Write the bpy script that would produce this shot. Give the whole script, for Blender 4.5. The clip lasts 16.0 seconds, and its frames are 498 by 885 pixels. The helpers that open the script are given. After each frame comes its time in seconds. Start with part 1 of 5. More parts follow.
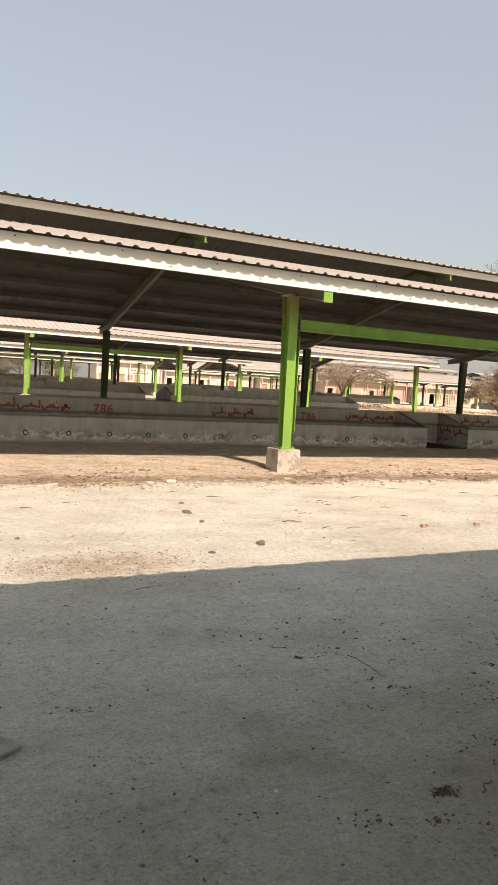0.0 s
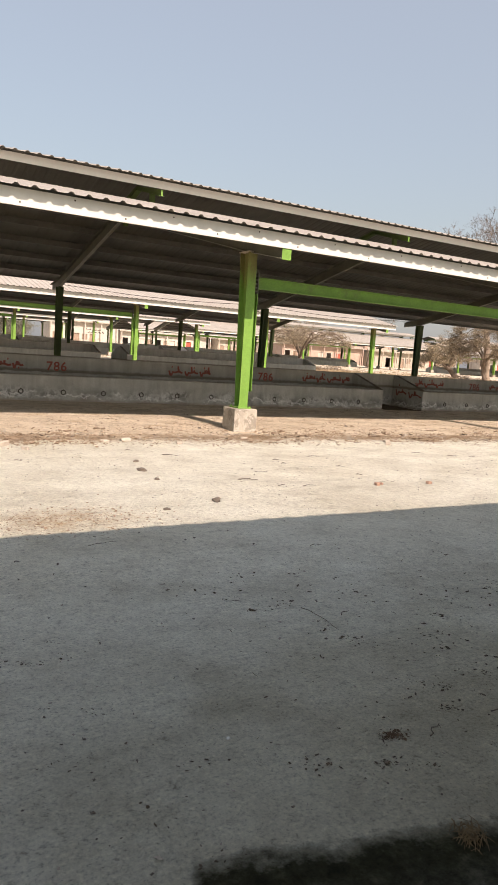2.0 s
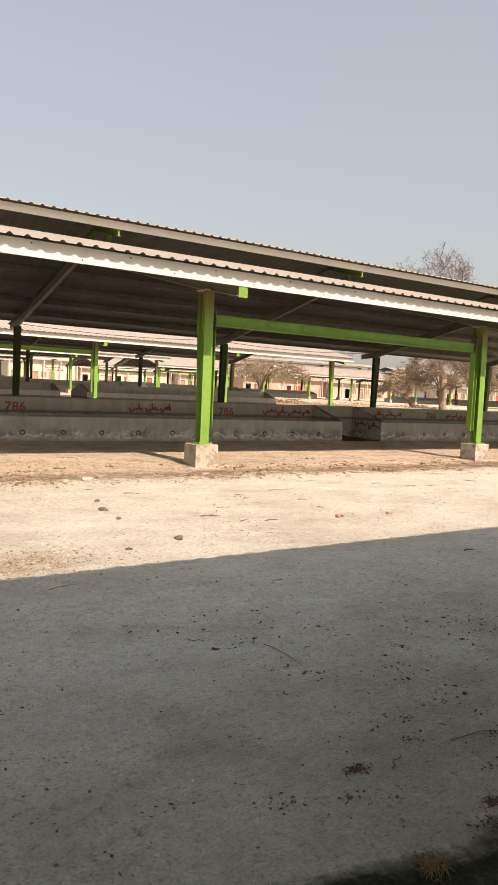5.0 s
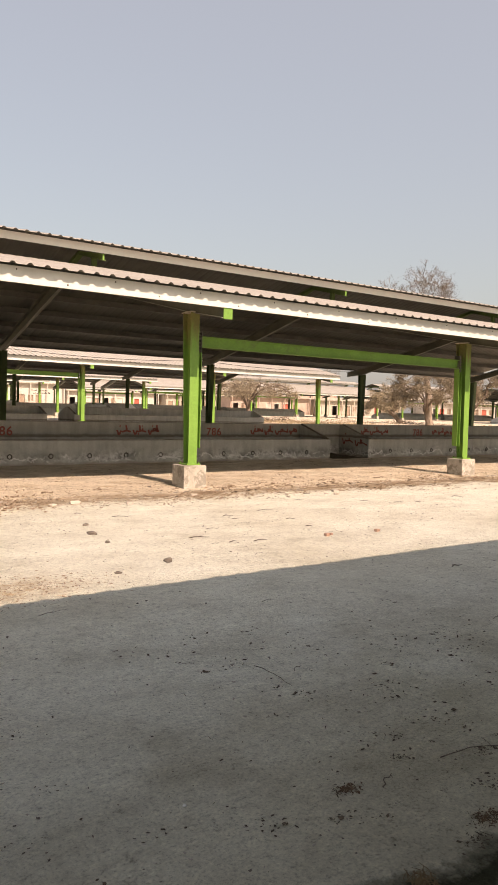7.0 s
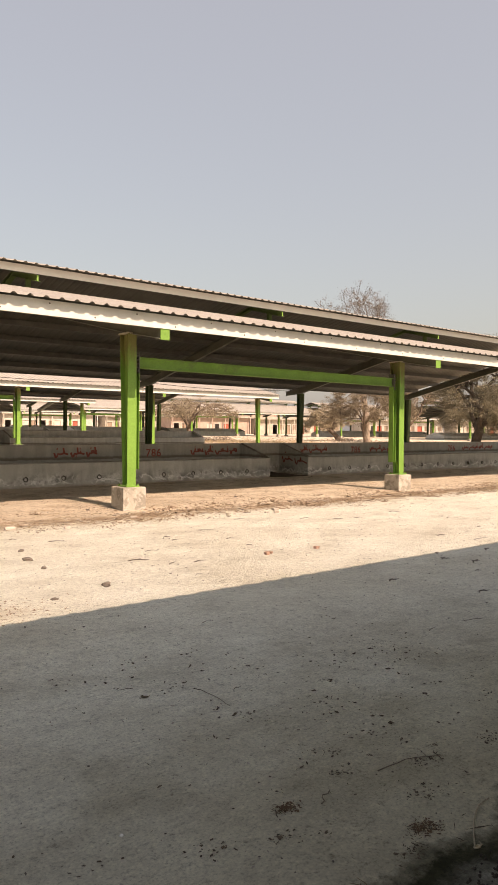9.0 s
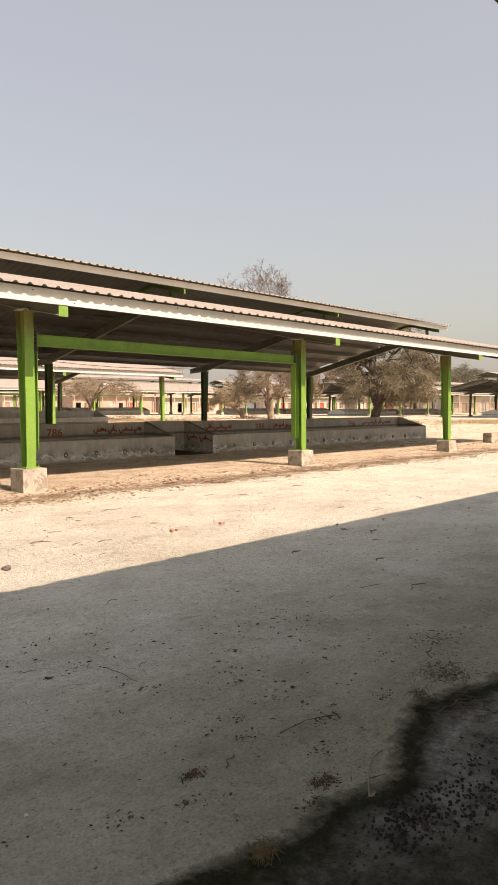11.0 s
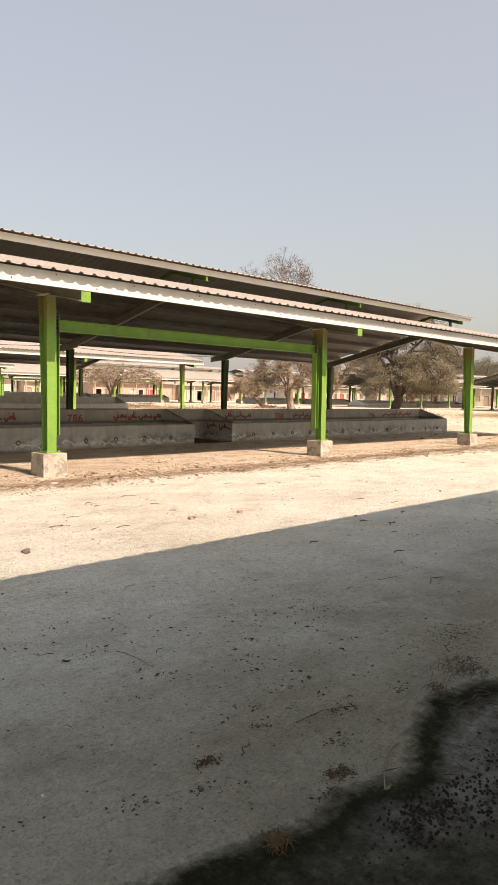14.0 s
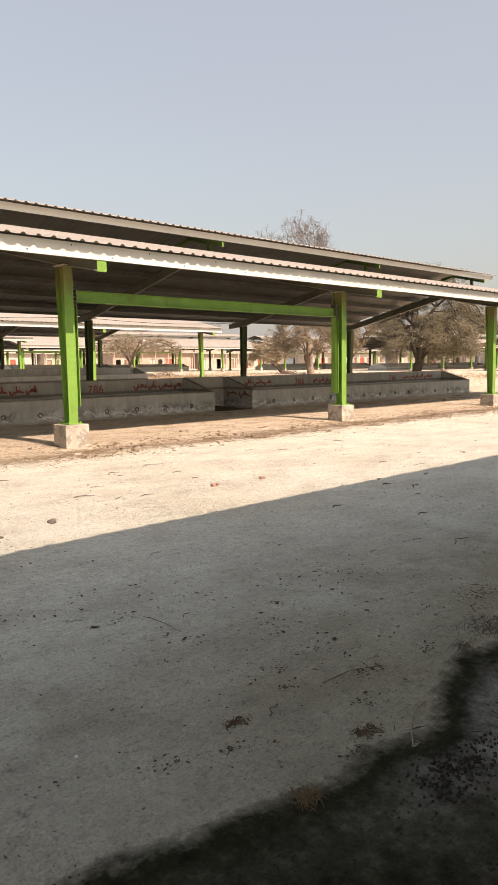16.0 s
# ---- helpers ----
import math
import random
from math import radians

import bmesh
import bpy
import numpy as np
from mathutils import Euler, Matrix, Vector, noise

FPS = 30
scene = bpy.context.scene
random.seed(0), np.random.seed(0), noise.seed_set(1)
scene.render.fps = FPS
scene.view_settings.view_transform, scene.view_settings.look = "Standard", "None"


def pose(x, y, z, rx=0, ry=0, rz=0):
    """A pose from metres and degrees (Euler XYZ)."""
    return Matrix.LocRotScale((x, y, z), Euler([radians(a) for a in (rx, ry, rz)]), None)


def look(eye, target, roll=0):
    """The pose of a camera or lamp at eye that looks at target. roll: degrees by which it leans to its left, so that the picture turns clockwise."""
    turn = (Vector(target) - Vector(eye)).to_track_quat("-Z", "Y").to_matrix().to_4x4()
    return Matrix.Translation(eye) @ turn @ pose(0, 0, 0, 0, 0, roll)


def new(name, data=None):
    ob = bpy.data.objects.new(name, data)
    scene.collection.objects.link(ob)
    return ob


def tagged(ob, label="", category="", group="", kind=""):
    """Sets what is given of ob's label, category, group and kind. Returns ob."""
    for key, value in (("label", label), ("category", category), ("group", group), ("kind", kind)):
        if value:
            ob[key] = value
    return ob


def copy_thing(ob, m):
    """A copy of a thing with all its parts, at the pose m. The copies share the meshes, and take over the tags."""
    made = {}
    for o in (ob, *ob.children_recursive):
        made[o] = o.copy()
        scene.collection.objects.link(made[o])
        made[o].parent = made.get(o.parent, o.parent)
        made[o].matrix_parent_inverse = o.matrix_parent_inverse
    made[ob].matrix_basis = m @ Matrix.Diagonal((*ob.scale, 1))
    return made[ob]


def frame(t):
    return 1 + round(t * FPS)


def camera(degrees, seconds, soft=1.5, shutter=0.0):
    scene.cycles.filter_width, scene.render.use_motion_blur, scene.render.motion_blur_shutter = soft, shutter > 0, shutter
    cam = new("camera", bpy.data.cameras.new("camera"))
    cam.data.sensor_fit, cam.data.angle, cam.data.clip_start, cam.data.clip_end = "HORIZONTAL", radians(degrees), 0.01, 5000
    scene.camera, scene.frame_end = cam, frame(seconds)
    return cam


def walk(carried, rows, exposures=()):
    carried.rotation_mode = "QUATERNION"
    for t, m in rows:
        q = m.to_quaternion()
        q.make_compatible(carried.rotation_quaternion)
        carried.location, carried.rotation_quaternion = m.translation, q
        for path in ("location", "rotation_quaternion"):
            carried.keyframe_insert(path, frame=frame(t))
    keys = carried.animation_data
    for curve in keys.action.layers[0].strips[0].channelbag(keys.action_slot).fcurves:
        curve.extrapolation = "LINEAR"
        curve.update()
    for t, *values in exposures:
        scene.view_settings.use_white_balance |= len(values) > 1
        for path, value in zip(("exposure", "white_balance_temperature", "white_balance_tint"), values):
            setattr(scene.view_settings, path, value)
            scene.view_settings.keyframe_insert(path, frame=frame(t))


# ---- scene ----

# ---------------------------------------------------------------- camera
cam = camera(39.22, 16.0, soft=1.4)
ROWS = [
    (0, -6.270, -11.486, 1.439, -25.78, -4.11, 3.02),
    (0.5, -6.235, -11.427, 1.397, -26.79, -8.37, 4.51),
    (1, -6.247, -11.460, 1.412, -28.36, -7.14, 3.89),
    (1.5, -6.269, -11.473, 1.417, -27.60, -5.46, 4.01),
    (2, -6.236, -11.449, 1.386, -29.49, -7.01, 3.76),
    (2.5, -6.253, -11.491, 1.418, -31.36, -6.03, 4.15),
    (3, -6.258, -11.477, 1.417, -29.85, -4.83, 5.54),
    (3.5, -6.253, -11.501, 1.422, -31.27, -4.82, 3.57),
    (3.7, -6.241, -11.504, 1.419, -31.97, -4.22, 3.29),
    (5.8, -6.261, -11.544, 1.447, -32.17, -3.93, 2.11),
    (6, -6.270, -11.561, 1.459, -31.82, -3.03, 2.06),
    (6.5, -6.270, -11.569, 1.458, -32.98, -2.01, 1.48),
    (7, -6.257, -11.559, 1.448, -33.27, -2.55, 1.32),
    (7.5, -6.256, -11.550, 1.442, -34.08, -2.86, 1.63),
    (8, -6.260, -11.568, 1.450, -34.70, -2.44, 1.43),
    (8.5, -6.263, -11.577, 1.454, -35.03, -2.31, 1.32),
    (9, -6.238, -11.593, 1.452, -38.05, -0.87, 0.35),
    (9.5, -6.233, -11.625, 1.443, -43.91, -0.84, -1.42),
    (9.7, -6.234, -11.636, 1.446, -46.64, -1.71, -1.03),
    (11.8, -6.245, -11.626, 1.441, -44.75, -2.85, 0.16),
    (12, -6.245, -11.624, 1.441, -44.50, -2.73, 0.16),
    (12.5, -6.237, -11.624, 1.439, -44.13, -3.25, -0.18),
    (13, -6.241, -11.620, 1.439, -44.65, -3.43, 0.17),
    (13.5, -6.239, -11.611, 1.434, -44.52, -3.22, 0.47),
    (14, -6.236, -11.609, 1.436, -44.25, -3.54, 0.71),
    (14.5, -6.240, -11.610, 1.435, -44.13, -3.62, 0.69),
    (15, -6.238, -11.615, 1.440, -43.52, -4.02, 0.45),
    (15.5, -6.252, -11.619, 1.446, -41.96, -3.68, 0.11),
    (16, -6.222, -11.597, 1.422, -42.51, -6.23, -0.94),
]
walk(cam, [(t, pose(x, y, z, 90 + pitch, 0, yaw) @ pose(0, 0, 0, 0, 0, roll))
           for t, x, y, z, yaw, pitch, roll in ROWS],
     exposures=[(0, 0.77, 6850, 8), (0.5, 0.68, 6850, 8), (1.5, 0.73, 6600, 7), (2.5, 0.72, 6400, 9), (3.0, 0.75, 6450, 10), (3.7, 0.76, 6900, 10), (6, 0.75, 7100, 11), (8.5, 0.74, 7250, 11), (9.7, 0.75, 7400, 12), (12, 0.83, 7200, 11), (16, 0.84, 6950, 10)])

# ---------------------------------------------------------------- light
SUN_ELEVATION, SUN_FROM = 43.1, (0.1, -1.0)      # the sun stands behind the camera
world = bpy.data.worlds.new("sky")
scene.world = world
world.use_nodes = True
wn = world.node_tree.nodes
wl = world.node_tree.links
wn.clear()
sky = wn.new("ShaderNodeTexSky")
sky.sky_type = "NISHITA"
sky.sun_disc = False
sky.sun_elevation = radians(SUN_ELEVATION)
sky.sun_rotation = math.atan2(SUN_FROM[0], SUN_FROM[1])
sky.air_density, sky.dust_density, sky.ozone_density, sky.altitude = 1.6, 4.0, 3.0, 100
back = wn.new("ShaderNodeBackground")
back.inputs["Strength"].default_value = 0.124
wout = wn.new("ShaderNodeOutputWorld")
haze = wn.new("ShaderNodeMix")                     # an even veil of dust in the air
haze.data_type = "RGBA"
haze.inputs[0].default_value = 0.6
haze.inputs[7].default_value = (2.68, 2.56, 2.74, 1)
wl.new(sky.outputs[0], haze.inputs[6])
wl.new(haze.outputs[2], back.inputs[0])
wl.new(back.outputs[0], wout.inputs[0])

sun = bpy.data.lights.new("sun", "SUN")
sun.energy, sun.angle, sun.color = 4.2, radians(0.27), (1.0, 0.79, 0.68)
sun_ob = new("sun", sun)
reach = math.hypot(*SUN_FROM)
d = Vector((SUN_FROM[0] / reach * math.cos(radians(SUN_ELEVATION)), SUN_FROM[1] / reach * math.cos(radians(SUN_ELEVATION)), math.sin(radians(SUN_ELEVATION))))
sun_ob.matrix_world = look(d * 100, (0, 0, 0))


# ---------------------------------------------------------------- materials
def node_material(name, rough=0.8, metal=0.0, spec=0.3):
    m = bpy.data.materials.new(name)
    m.use_nodes = True
    b = m.node_tree.nodes["Principled BSDF"]
    b.inputs["Roughness"].default_value = rough
    b.inputs["Metallic"].default_value = metal
    b.inputs["Specular IOR Level"].default_value = spec
    return m, m.node_tree.nodes, m.node_tree.links, b


def position(n, l, scale=(1, 1, 1)):
    g = n.new("ShaderNodeNewGeometry")
    v = n.new("ShaderNodeMapping")
    v.inputs["Scale"].default_value = scale
    l.new(g.outputs["Position"], v.inputs["Vector"])
    return v.outputs["Vector"]


def noise_node(n, l, vec, scale, detail=5, rough=0.6):
    t = n.new("ShaderNodeTexNoise")
    t.inputs["Scale"].default_value = scale
    t.inputs["Detail"].default_value = detail
    t.inputs["Roughness"].default_value = rough
    l.new(vec, t.inputs["Vector"])
    return t.outputs["Fac"]


def ramp(n, l, fac, stops):
    r = n.new("ShaderNodeValToRGB")
    e = r.color_ramp.elements
    while len(e) < len(stops):
        e.new(0.5)
    for i, (p, c) in enumerate(stops):
        e[i].position = p
        e[i].color = (*c, 1) if len(c) == 3 else c
    l.new(fac, r.inputs["Fac"])
    return r.outputs["Color"]


def mix(n, l, fac, a, b, mode="MIX"):
    m = n.new("ShaderNodeMix")
    m.data_type, m.blend_type = "RGBA", mode
    for slot, v in ((0, fac), (6, a), (7, b)):
        if isinstance(v, (int, float)):
            m.inputs[slot].default_value = v
        elif isinstance(v, tuple):
            m.inputs[slot].default_value = (*v, 1)
        else:
            l.new(v, m.inputs[slot])
    return m.outputs[2]


def math_node(n, l, op, a, b=0.0, clamp=False):
    m = n.new("ShaderNodeMath")
    m.operation, m.use_clamp = op, clamp
    for i, v in enumerate((a, b)):
        if isinstance(v, (int, float)):
            m.inputs[i].default_value = v
        else:
            l.new(v, m.inputs[i])
    return m.outputs[0]


def bump(n, l, b, height, strength=0.3, distance=0.02):
    k = n.new("ShaderNodeBump")
    k.inputs["Strength"].default_value = strength
    k.inputs["Distance"].default_value = distance
    l.new(height, k.inputs["Height"])
    l.new(k.outputs["Normal"], b.inputs["Normal"])


def island(n):
    return n.new("ShaderNodeNewGeometry").outputs["Random Per Island"]


def two_tone(name, a, b, scale=3.0, rough=0.8, metal=0.0, spec=0.3, fine=60.0, relief=0.2, third=None, grain=1.0):
    """A surface that wanders between two tones, with fine grain and relief."""
    m, n, l, s = node_material(name, rough, metal, spec)
    p = position(n, l)
    big = noise_node(n, l, p, scale, 6)
    small = noise_node(n, l, p, fine, 4)
    c = ramp(n, l, big, [(0.32, a), (0.68, b)])
    if third:
        patch = ramp(n, l, noise_node(n, l, p, scale * 0.45, 7, 0.7), [(0.56, (0, 0, 0)), (0.64, (1, 1, 1))])
        c = mix(n, l, patch, c, third)
    low, high = 1 - 0.18 * grain, 1 + 0.1 * grain
    g = ramp(n, l, small, [(0.25, (low, low, low)), (0.75, (high, high, high))])
    c = mix(n, l, 1.0, c, g, "MULTIPLY")
    l.new(c, s.inputs["Base Color"])
    bump(n, l, s, small, relief, 0.01)
    return m


M = {}


# the soaked soil's edge along the eave: place along x, and how far out it reaches
SHORE = [(0.0, 0.2), (0.1, 0.4), (0.12, 0.7), (0.14, 0.81), (0.225, 0.77), (0.2875, 0.74), (0.35, 0.72), (0.385, 0.695), (0.4375, 0.725), (0.48, 0.69), (0.52, 0.685), (0.605, 0.775), (0.675, 0.825), (0.75, 0.795), (0.8, 0.76), (1.0, 0.7)]


def ground_material():
    m, n, l, s = node_material("dry_earth", 0.95, 0, 0.1)
    p = position(n, l)
    sep = n.new("ShaderNodeSeparateXYZ")
    l.new(p, sep.inputs[0])
    X, Y = sep.outputs[0], sep.outputs[1]
    stretched = position(n, l, (0.8, 1.15, 1))
    big = noise_node(n, l, p, 0.35, 6, 0.6)
    mid = noise_node(n, l, stretched, 2.1, 9, 0.72)
    fine = noise_node(n, l, p, 16, 8, 0.75)
    grit = noise_node(n, l, p, 75, 4, 0.7)
    clod = n.new("ShaderNodeTexVoronoi")
    clod.inputs["Scale"].default_value = 26
    clod.inputs["Randomness"].default_value = 1.0
    l.new(p, clod.inputs["Vector"])
    lump = ramp(n, l, clod.outputs["Distance"], [(0.0, (1, 1, 1)), (0.55, (0, 0, 0))])
    # trodden pale road
    road = ramp(n, l, mid, [(0.3, (0.69, 0.665, 0.555)), (0.5, (0.805, 0.785, 0.665)), (0.7, (0.865, 0.85, 0.735))])
    # looser brown earth by the sheds, with straw and dung crumbs
    brown = ramp(n, l, mid, [(0.25, (0.57, 0.485, 0.375)), (0.5, (0.74, 0.645, 0.51)), (0.75, (0.82, 0.73, 0.6))])
    edge = math_node(n, l, "ADD", Y, math_node(n, l, "MULTIPLY", math_node(n, l, "SUBTRACT", mid, 0.5), 2.2))
    k = ramp(n, l, math_node(n, l, "ADD", math_node(n, l, "MULTIPLY", edge, 0.5), 1.2), [(0.3, (0, 0, 0)), (0.75, (1, 1, 1))])
    # ragged looser, browner earth by the shed behind too, with its shade put in
    south = math_node(n, l, "ADD", math_node(n, l, "MULTIPLY", Y, -0.4), math_node(n, l, "MULTIPLY", math_node(n, l, "SUBTRACT", noise_node(n, l, p, 1.1, 7, 0.65), 0.5), 1.5))
    k2 = ramp(n, l, math_node(n, l, "SUBTRACT", south, 3.0), [(0.1, (0, 0, 0)), (0.95, (0.85, 0.85, 0.85))])
    k2.node.color_ramp.interpolation = "EASE"
    # stronger to the east, where more of that shade is put in
    k2 = math_node(n, l, "MULTIPLY", k2, ramp(n, l, math_node(n, l, "ADD", math_node(n, l, "MULTIPLY", X, 0.25), 1.8), [(0.25, (0.15, 0.15, 0.15)), (0.85, (1, 1, 1))]))
    trodden = ramp(n, l, mid, [(0.28, (0.385, 0.352, 0.245)), (0.5, (0.53, 0.488, 0.35)), (0.72, (0.63, 0.592, 0.435))])
    c = mix(n, l, k, mix(n, l, k2, road, trodden), brown)
    # rotted straw trodden in, drawn out along the road
    drawn = noise_node(n, l, position(n, l, (0.6, 1.3, 1)), 2.6, 9, 0.74)
    rot = math_node(n, l, "MULTIPLY", ramp(n, l, drawn, [(0.5, (0, 0, 0)), (0.64, (1, 1, 1))]), k)
    c = mix(n, l, math_node(n, l, "MULTIPLY", rot, 0.6), c, (0.43, 0.3, 0.165))
    # an old feeding place on the road, stained by straw and dung
    ax = math_node(n, l, "MULTIPLY", math_node(n, l, "ADD", X, 4.9), 1.25)
    ay = math_node(n, l, "MULTIPLY", math_node(n, l, "ADD", Y, 6.0), 2.4)
    far = math_node(n, l, "ADD", math_node(n, l, "MULTIPLY", ax, ax), math_node(n, l, "MULTIPLY", ay, ay))
    spot = math_node(n, l, "MULTIPLY", math_node(n, l, "SUBTRACT", 1.0, far, True), ramp(n, l, noise_node(n, l, p, 5, 8, 0.75), [(0.38, (0, 0, 0)), (0.62, (1, 1, 1))]))
    c = mix(n, l, math_node(n, l, "MULTIPLY", spot, 0.8), c, (0.38, 0.28, 0.16))
    # a line of dark crumbs along the road's edge
    off = math_node(n, l, "ABSOLUTE", math_node(n, l, "ADD", edge, 1.1))
    band = math_node(n, l, "SUBTRACT", 1.0, math_node(n, l, "MULTIPLY", off, 1.6), True)
    crumbs = ramp(n, l, noise_node(n, l, position(n, l, (0.5, 1.3, 1)), 3.8, 9, 0.72), [(0.39, (0, 0, 0)), (0.48, (1, 1, 1))])
    c = mix(n, l, math_node(n, l, "MULTIPLY", math_node(n, l, "MULTIPLY", band, crumbs), 0.9), c, (0.28, 0.2, 0.13))
    # dung-soaked, mossy soil under the eave behind, with a ragged edge that wanders along the eave
    wob = math_node(n, l, "ADD", math_node(n, l, "MULTIPLY", math_node(n, l, "SUBTRACT", noise_node(n, l, p, 5.5, 5, 0.6), 0.5), 0.22),
                    math_node(n, l, "MULTIPLY", math_node(n, l, "SUBTRACT", noise_node(n, l, p, 17, 8, 0.75), 0.5), 0.15))
    along = math_node(n, l, "MULTIPLY", math_node(n, l, "ADD", X, 6.0), 0.25)
    shore = ramp(n, l, along, [(u, (v, v, v)) for u, v in SHORE])
    depth = math_node(n, l, "ADD", math_node(n, l, "SUBTRACT", math_node(n, l, "SUBTRACT", math_node(n, l, "MULTIPLY", shore, 2.0), 11.47), Y), wob)
    inside = ramp(n, l, depth, [(0.0, (0, 0, 0)), (0.03, (0.45, 0.45, 0.45)), (0.1, (1, 1, 1))])
    crust = ramp(n, l, noise_node(n, l, p, 9, 9, 0.82), [(0.36, (0.1, 0.095, 0.075)), (0.46, (0.33, 0.32, 0.27)), (0.62, (0.58, 0.565, 0.5))])
    moss = ramp(n, l, noise_node(n, l, p, 9, 7, 0.7), [(0.33, (0.018, 0.018, 0.009)), (0.52, (0.05, 0.05, 0.026)), (0.7, (0.12, 0.115, 0.075))])
    dry = ramp(n, l, math_node(n, l, "ADD", math_node(n, l, "MULTIPLY", X, 0.5), 2.6), [(0.25, (0.12, 0.12, 0.12)), (0.65, (1, 1, 1))])
    soil = mix(n, l, math_node(n, l, "MULTIPLY", ramp(n, l, depth, [(0.15, (0, 0, 0)), (0.27, (0.9, 0.9, 0.9)), (0.4, (0.8, 0.8, 0.8)), (0.55, (0.38, 0.38, 0.38))]), dry), moss, crust)
    c = mix(n, l, inside, c, soil)
    patches = ramp(n, l, big, [(0.33, (0.9, 0.88, 0.85)), (0.5, (1.0, 1.0, 1.0)), (0.67, (1.04, 1.05, 1.06))])
    c = mix(n, l, 1.0, c, patches, "MULTIPLY")
    worn = noise_node(n, l, position(n, l, (1.0, 1.25, 1)), 1.15, 9, 0.74)
    c = mix(n, l, 1.0, c, ramp(n, l, worn, [(0.33, (0.82, 0.8, 0.76)), (0.47, (0.99, 0.985, 0.98)), (0.66, (1.07, 1.07, 1.07))]), "MULTIPLY")
    speck = ramp(n, l, fine, [(0.3, (0.52, 0.495, 0.465)), (0.42, (0.94, 0.935, 0.93)), (0.52, (1.0, 1.0, 1.0)), (0.72, (1.13, 1.13, 1.12))])
    c = mix(n, l, 1.0, c, speck, "MULTIPLY")
    g = ramp(n, l, grit, [(0.3, (0.6, 0.593, 0.58)), (0.45, (0.97, 0.97, 0.97)), (0.55, (1.03, 1.03, 1.03)), (0.7, (1.2, 1.2, 1.2))])
    c = mix(n, l, 1.0, c, g, "MULTIPLY")
    pits = ramp(n, l, noise_node(n, l, position(n, l, (0.75, 1.2, 1)), 34, 6, 0.7), [(0.3, (0.6, 0.59, 0.58)), (0.42, (0.99, 0.99, 0.99)), (0.58, (1.06, 1.06, 1.06)), (0.72, (1.2, 1.2, 1.2))])
    c = mix(n, l, 1.0, c, pits, "MULTIPLY")
    l.new(c, s.inputs["Base Color"])
    h = math_node(n, l, "ADD", math_node(n, l, "MULTIPLY", mid, 1.4), math_node(n, l, "ADD", math_node(n, l, "MULTIPLY", fine, 1.25), math_node(n, l, "MULTIPLY", grit, 0.2)))
    h = math_node(n, l, "ADD", h, math_node(n, l, "MULTIPLY", math_node(n, l, "MULTIPLY", lump, fine), 0.25))
    bump(n, l, s, h, 1.0, 0.06)
    return m


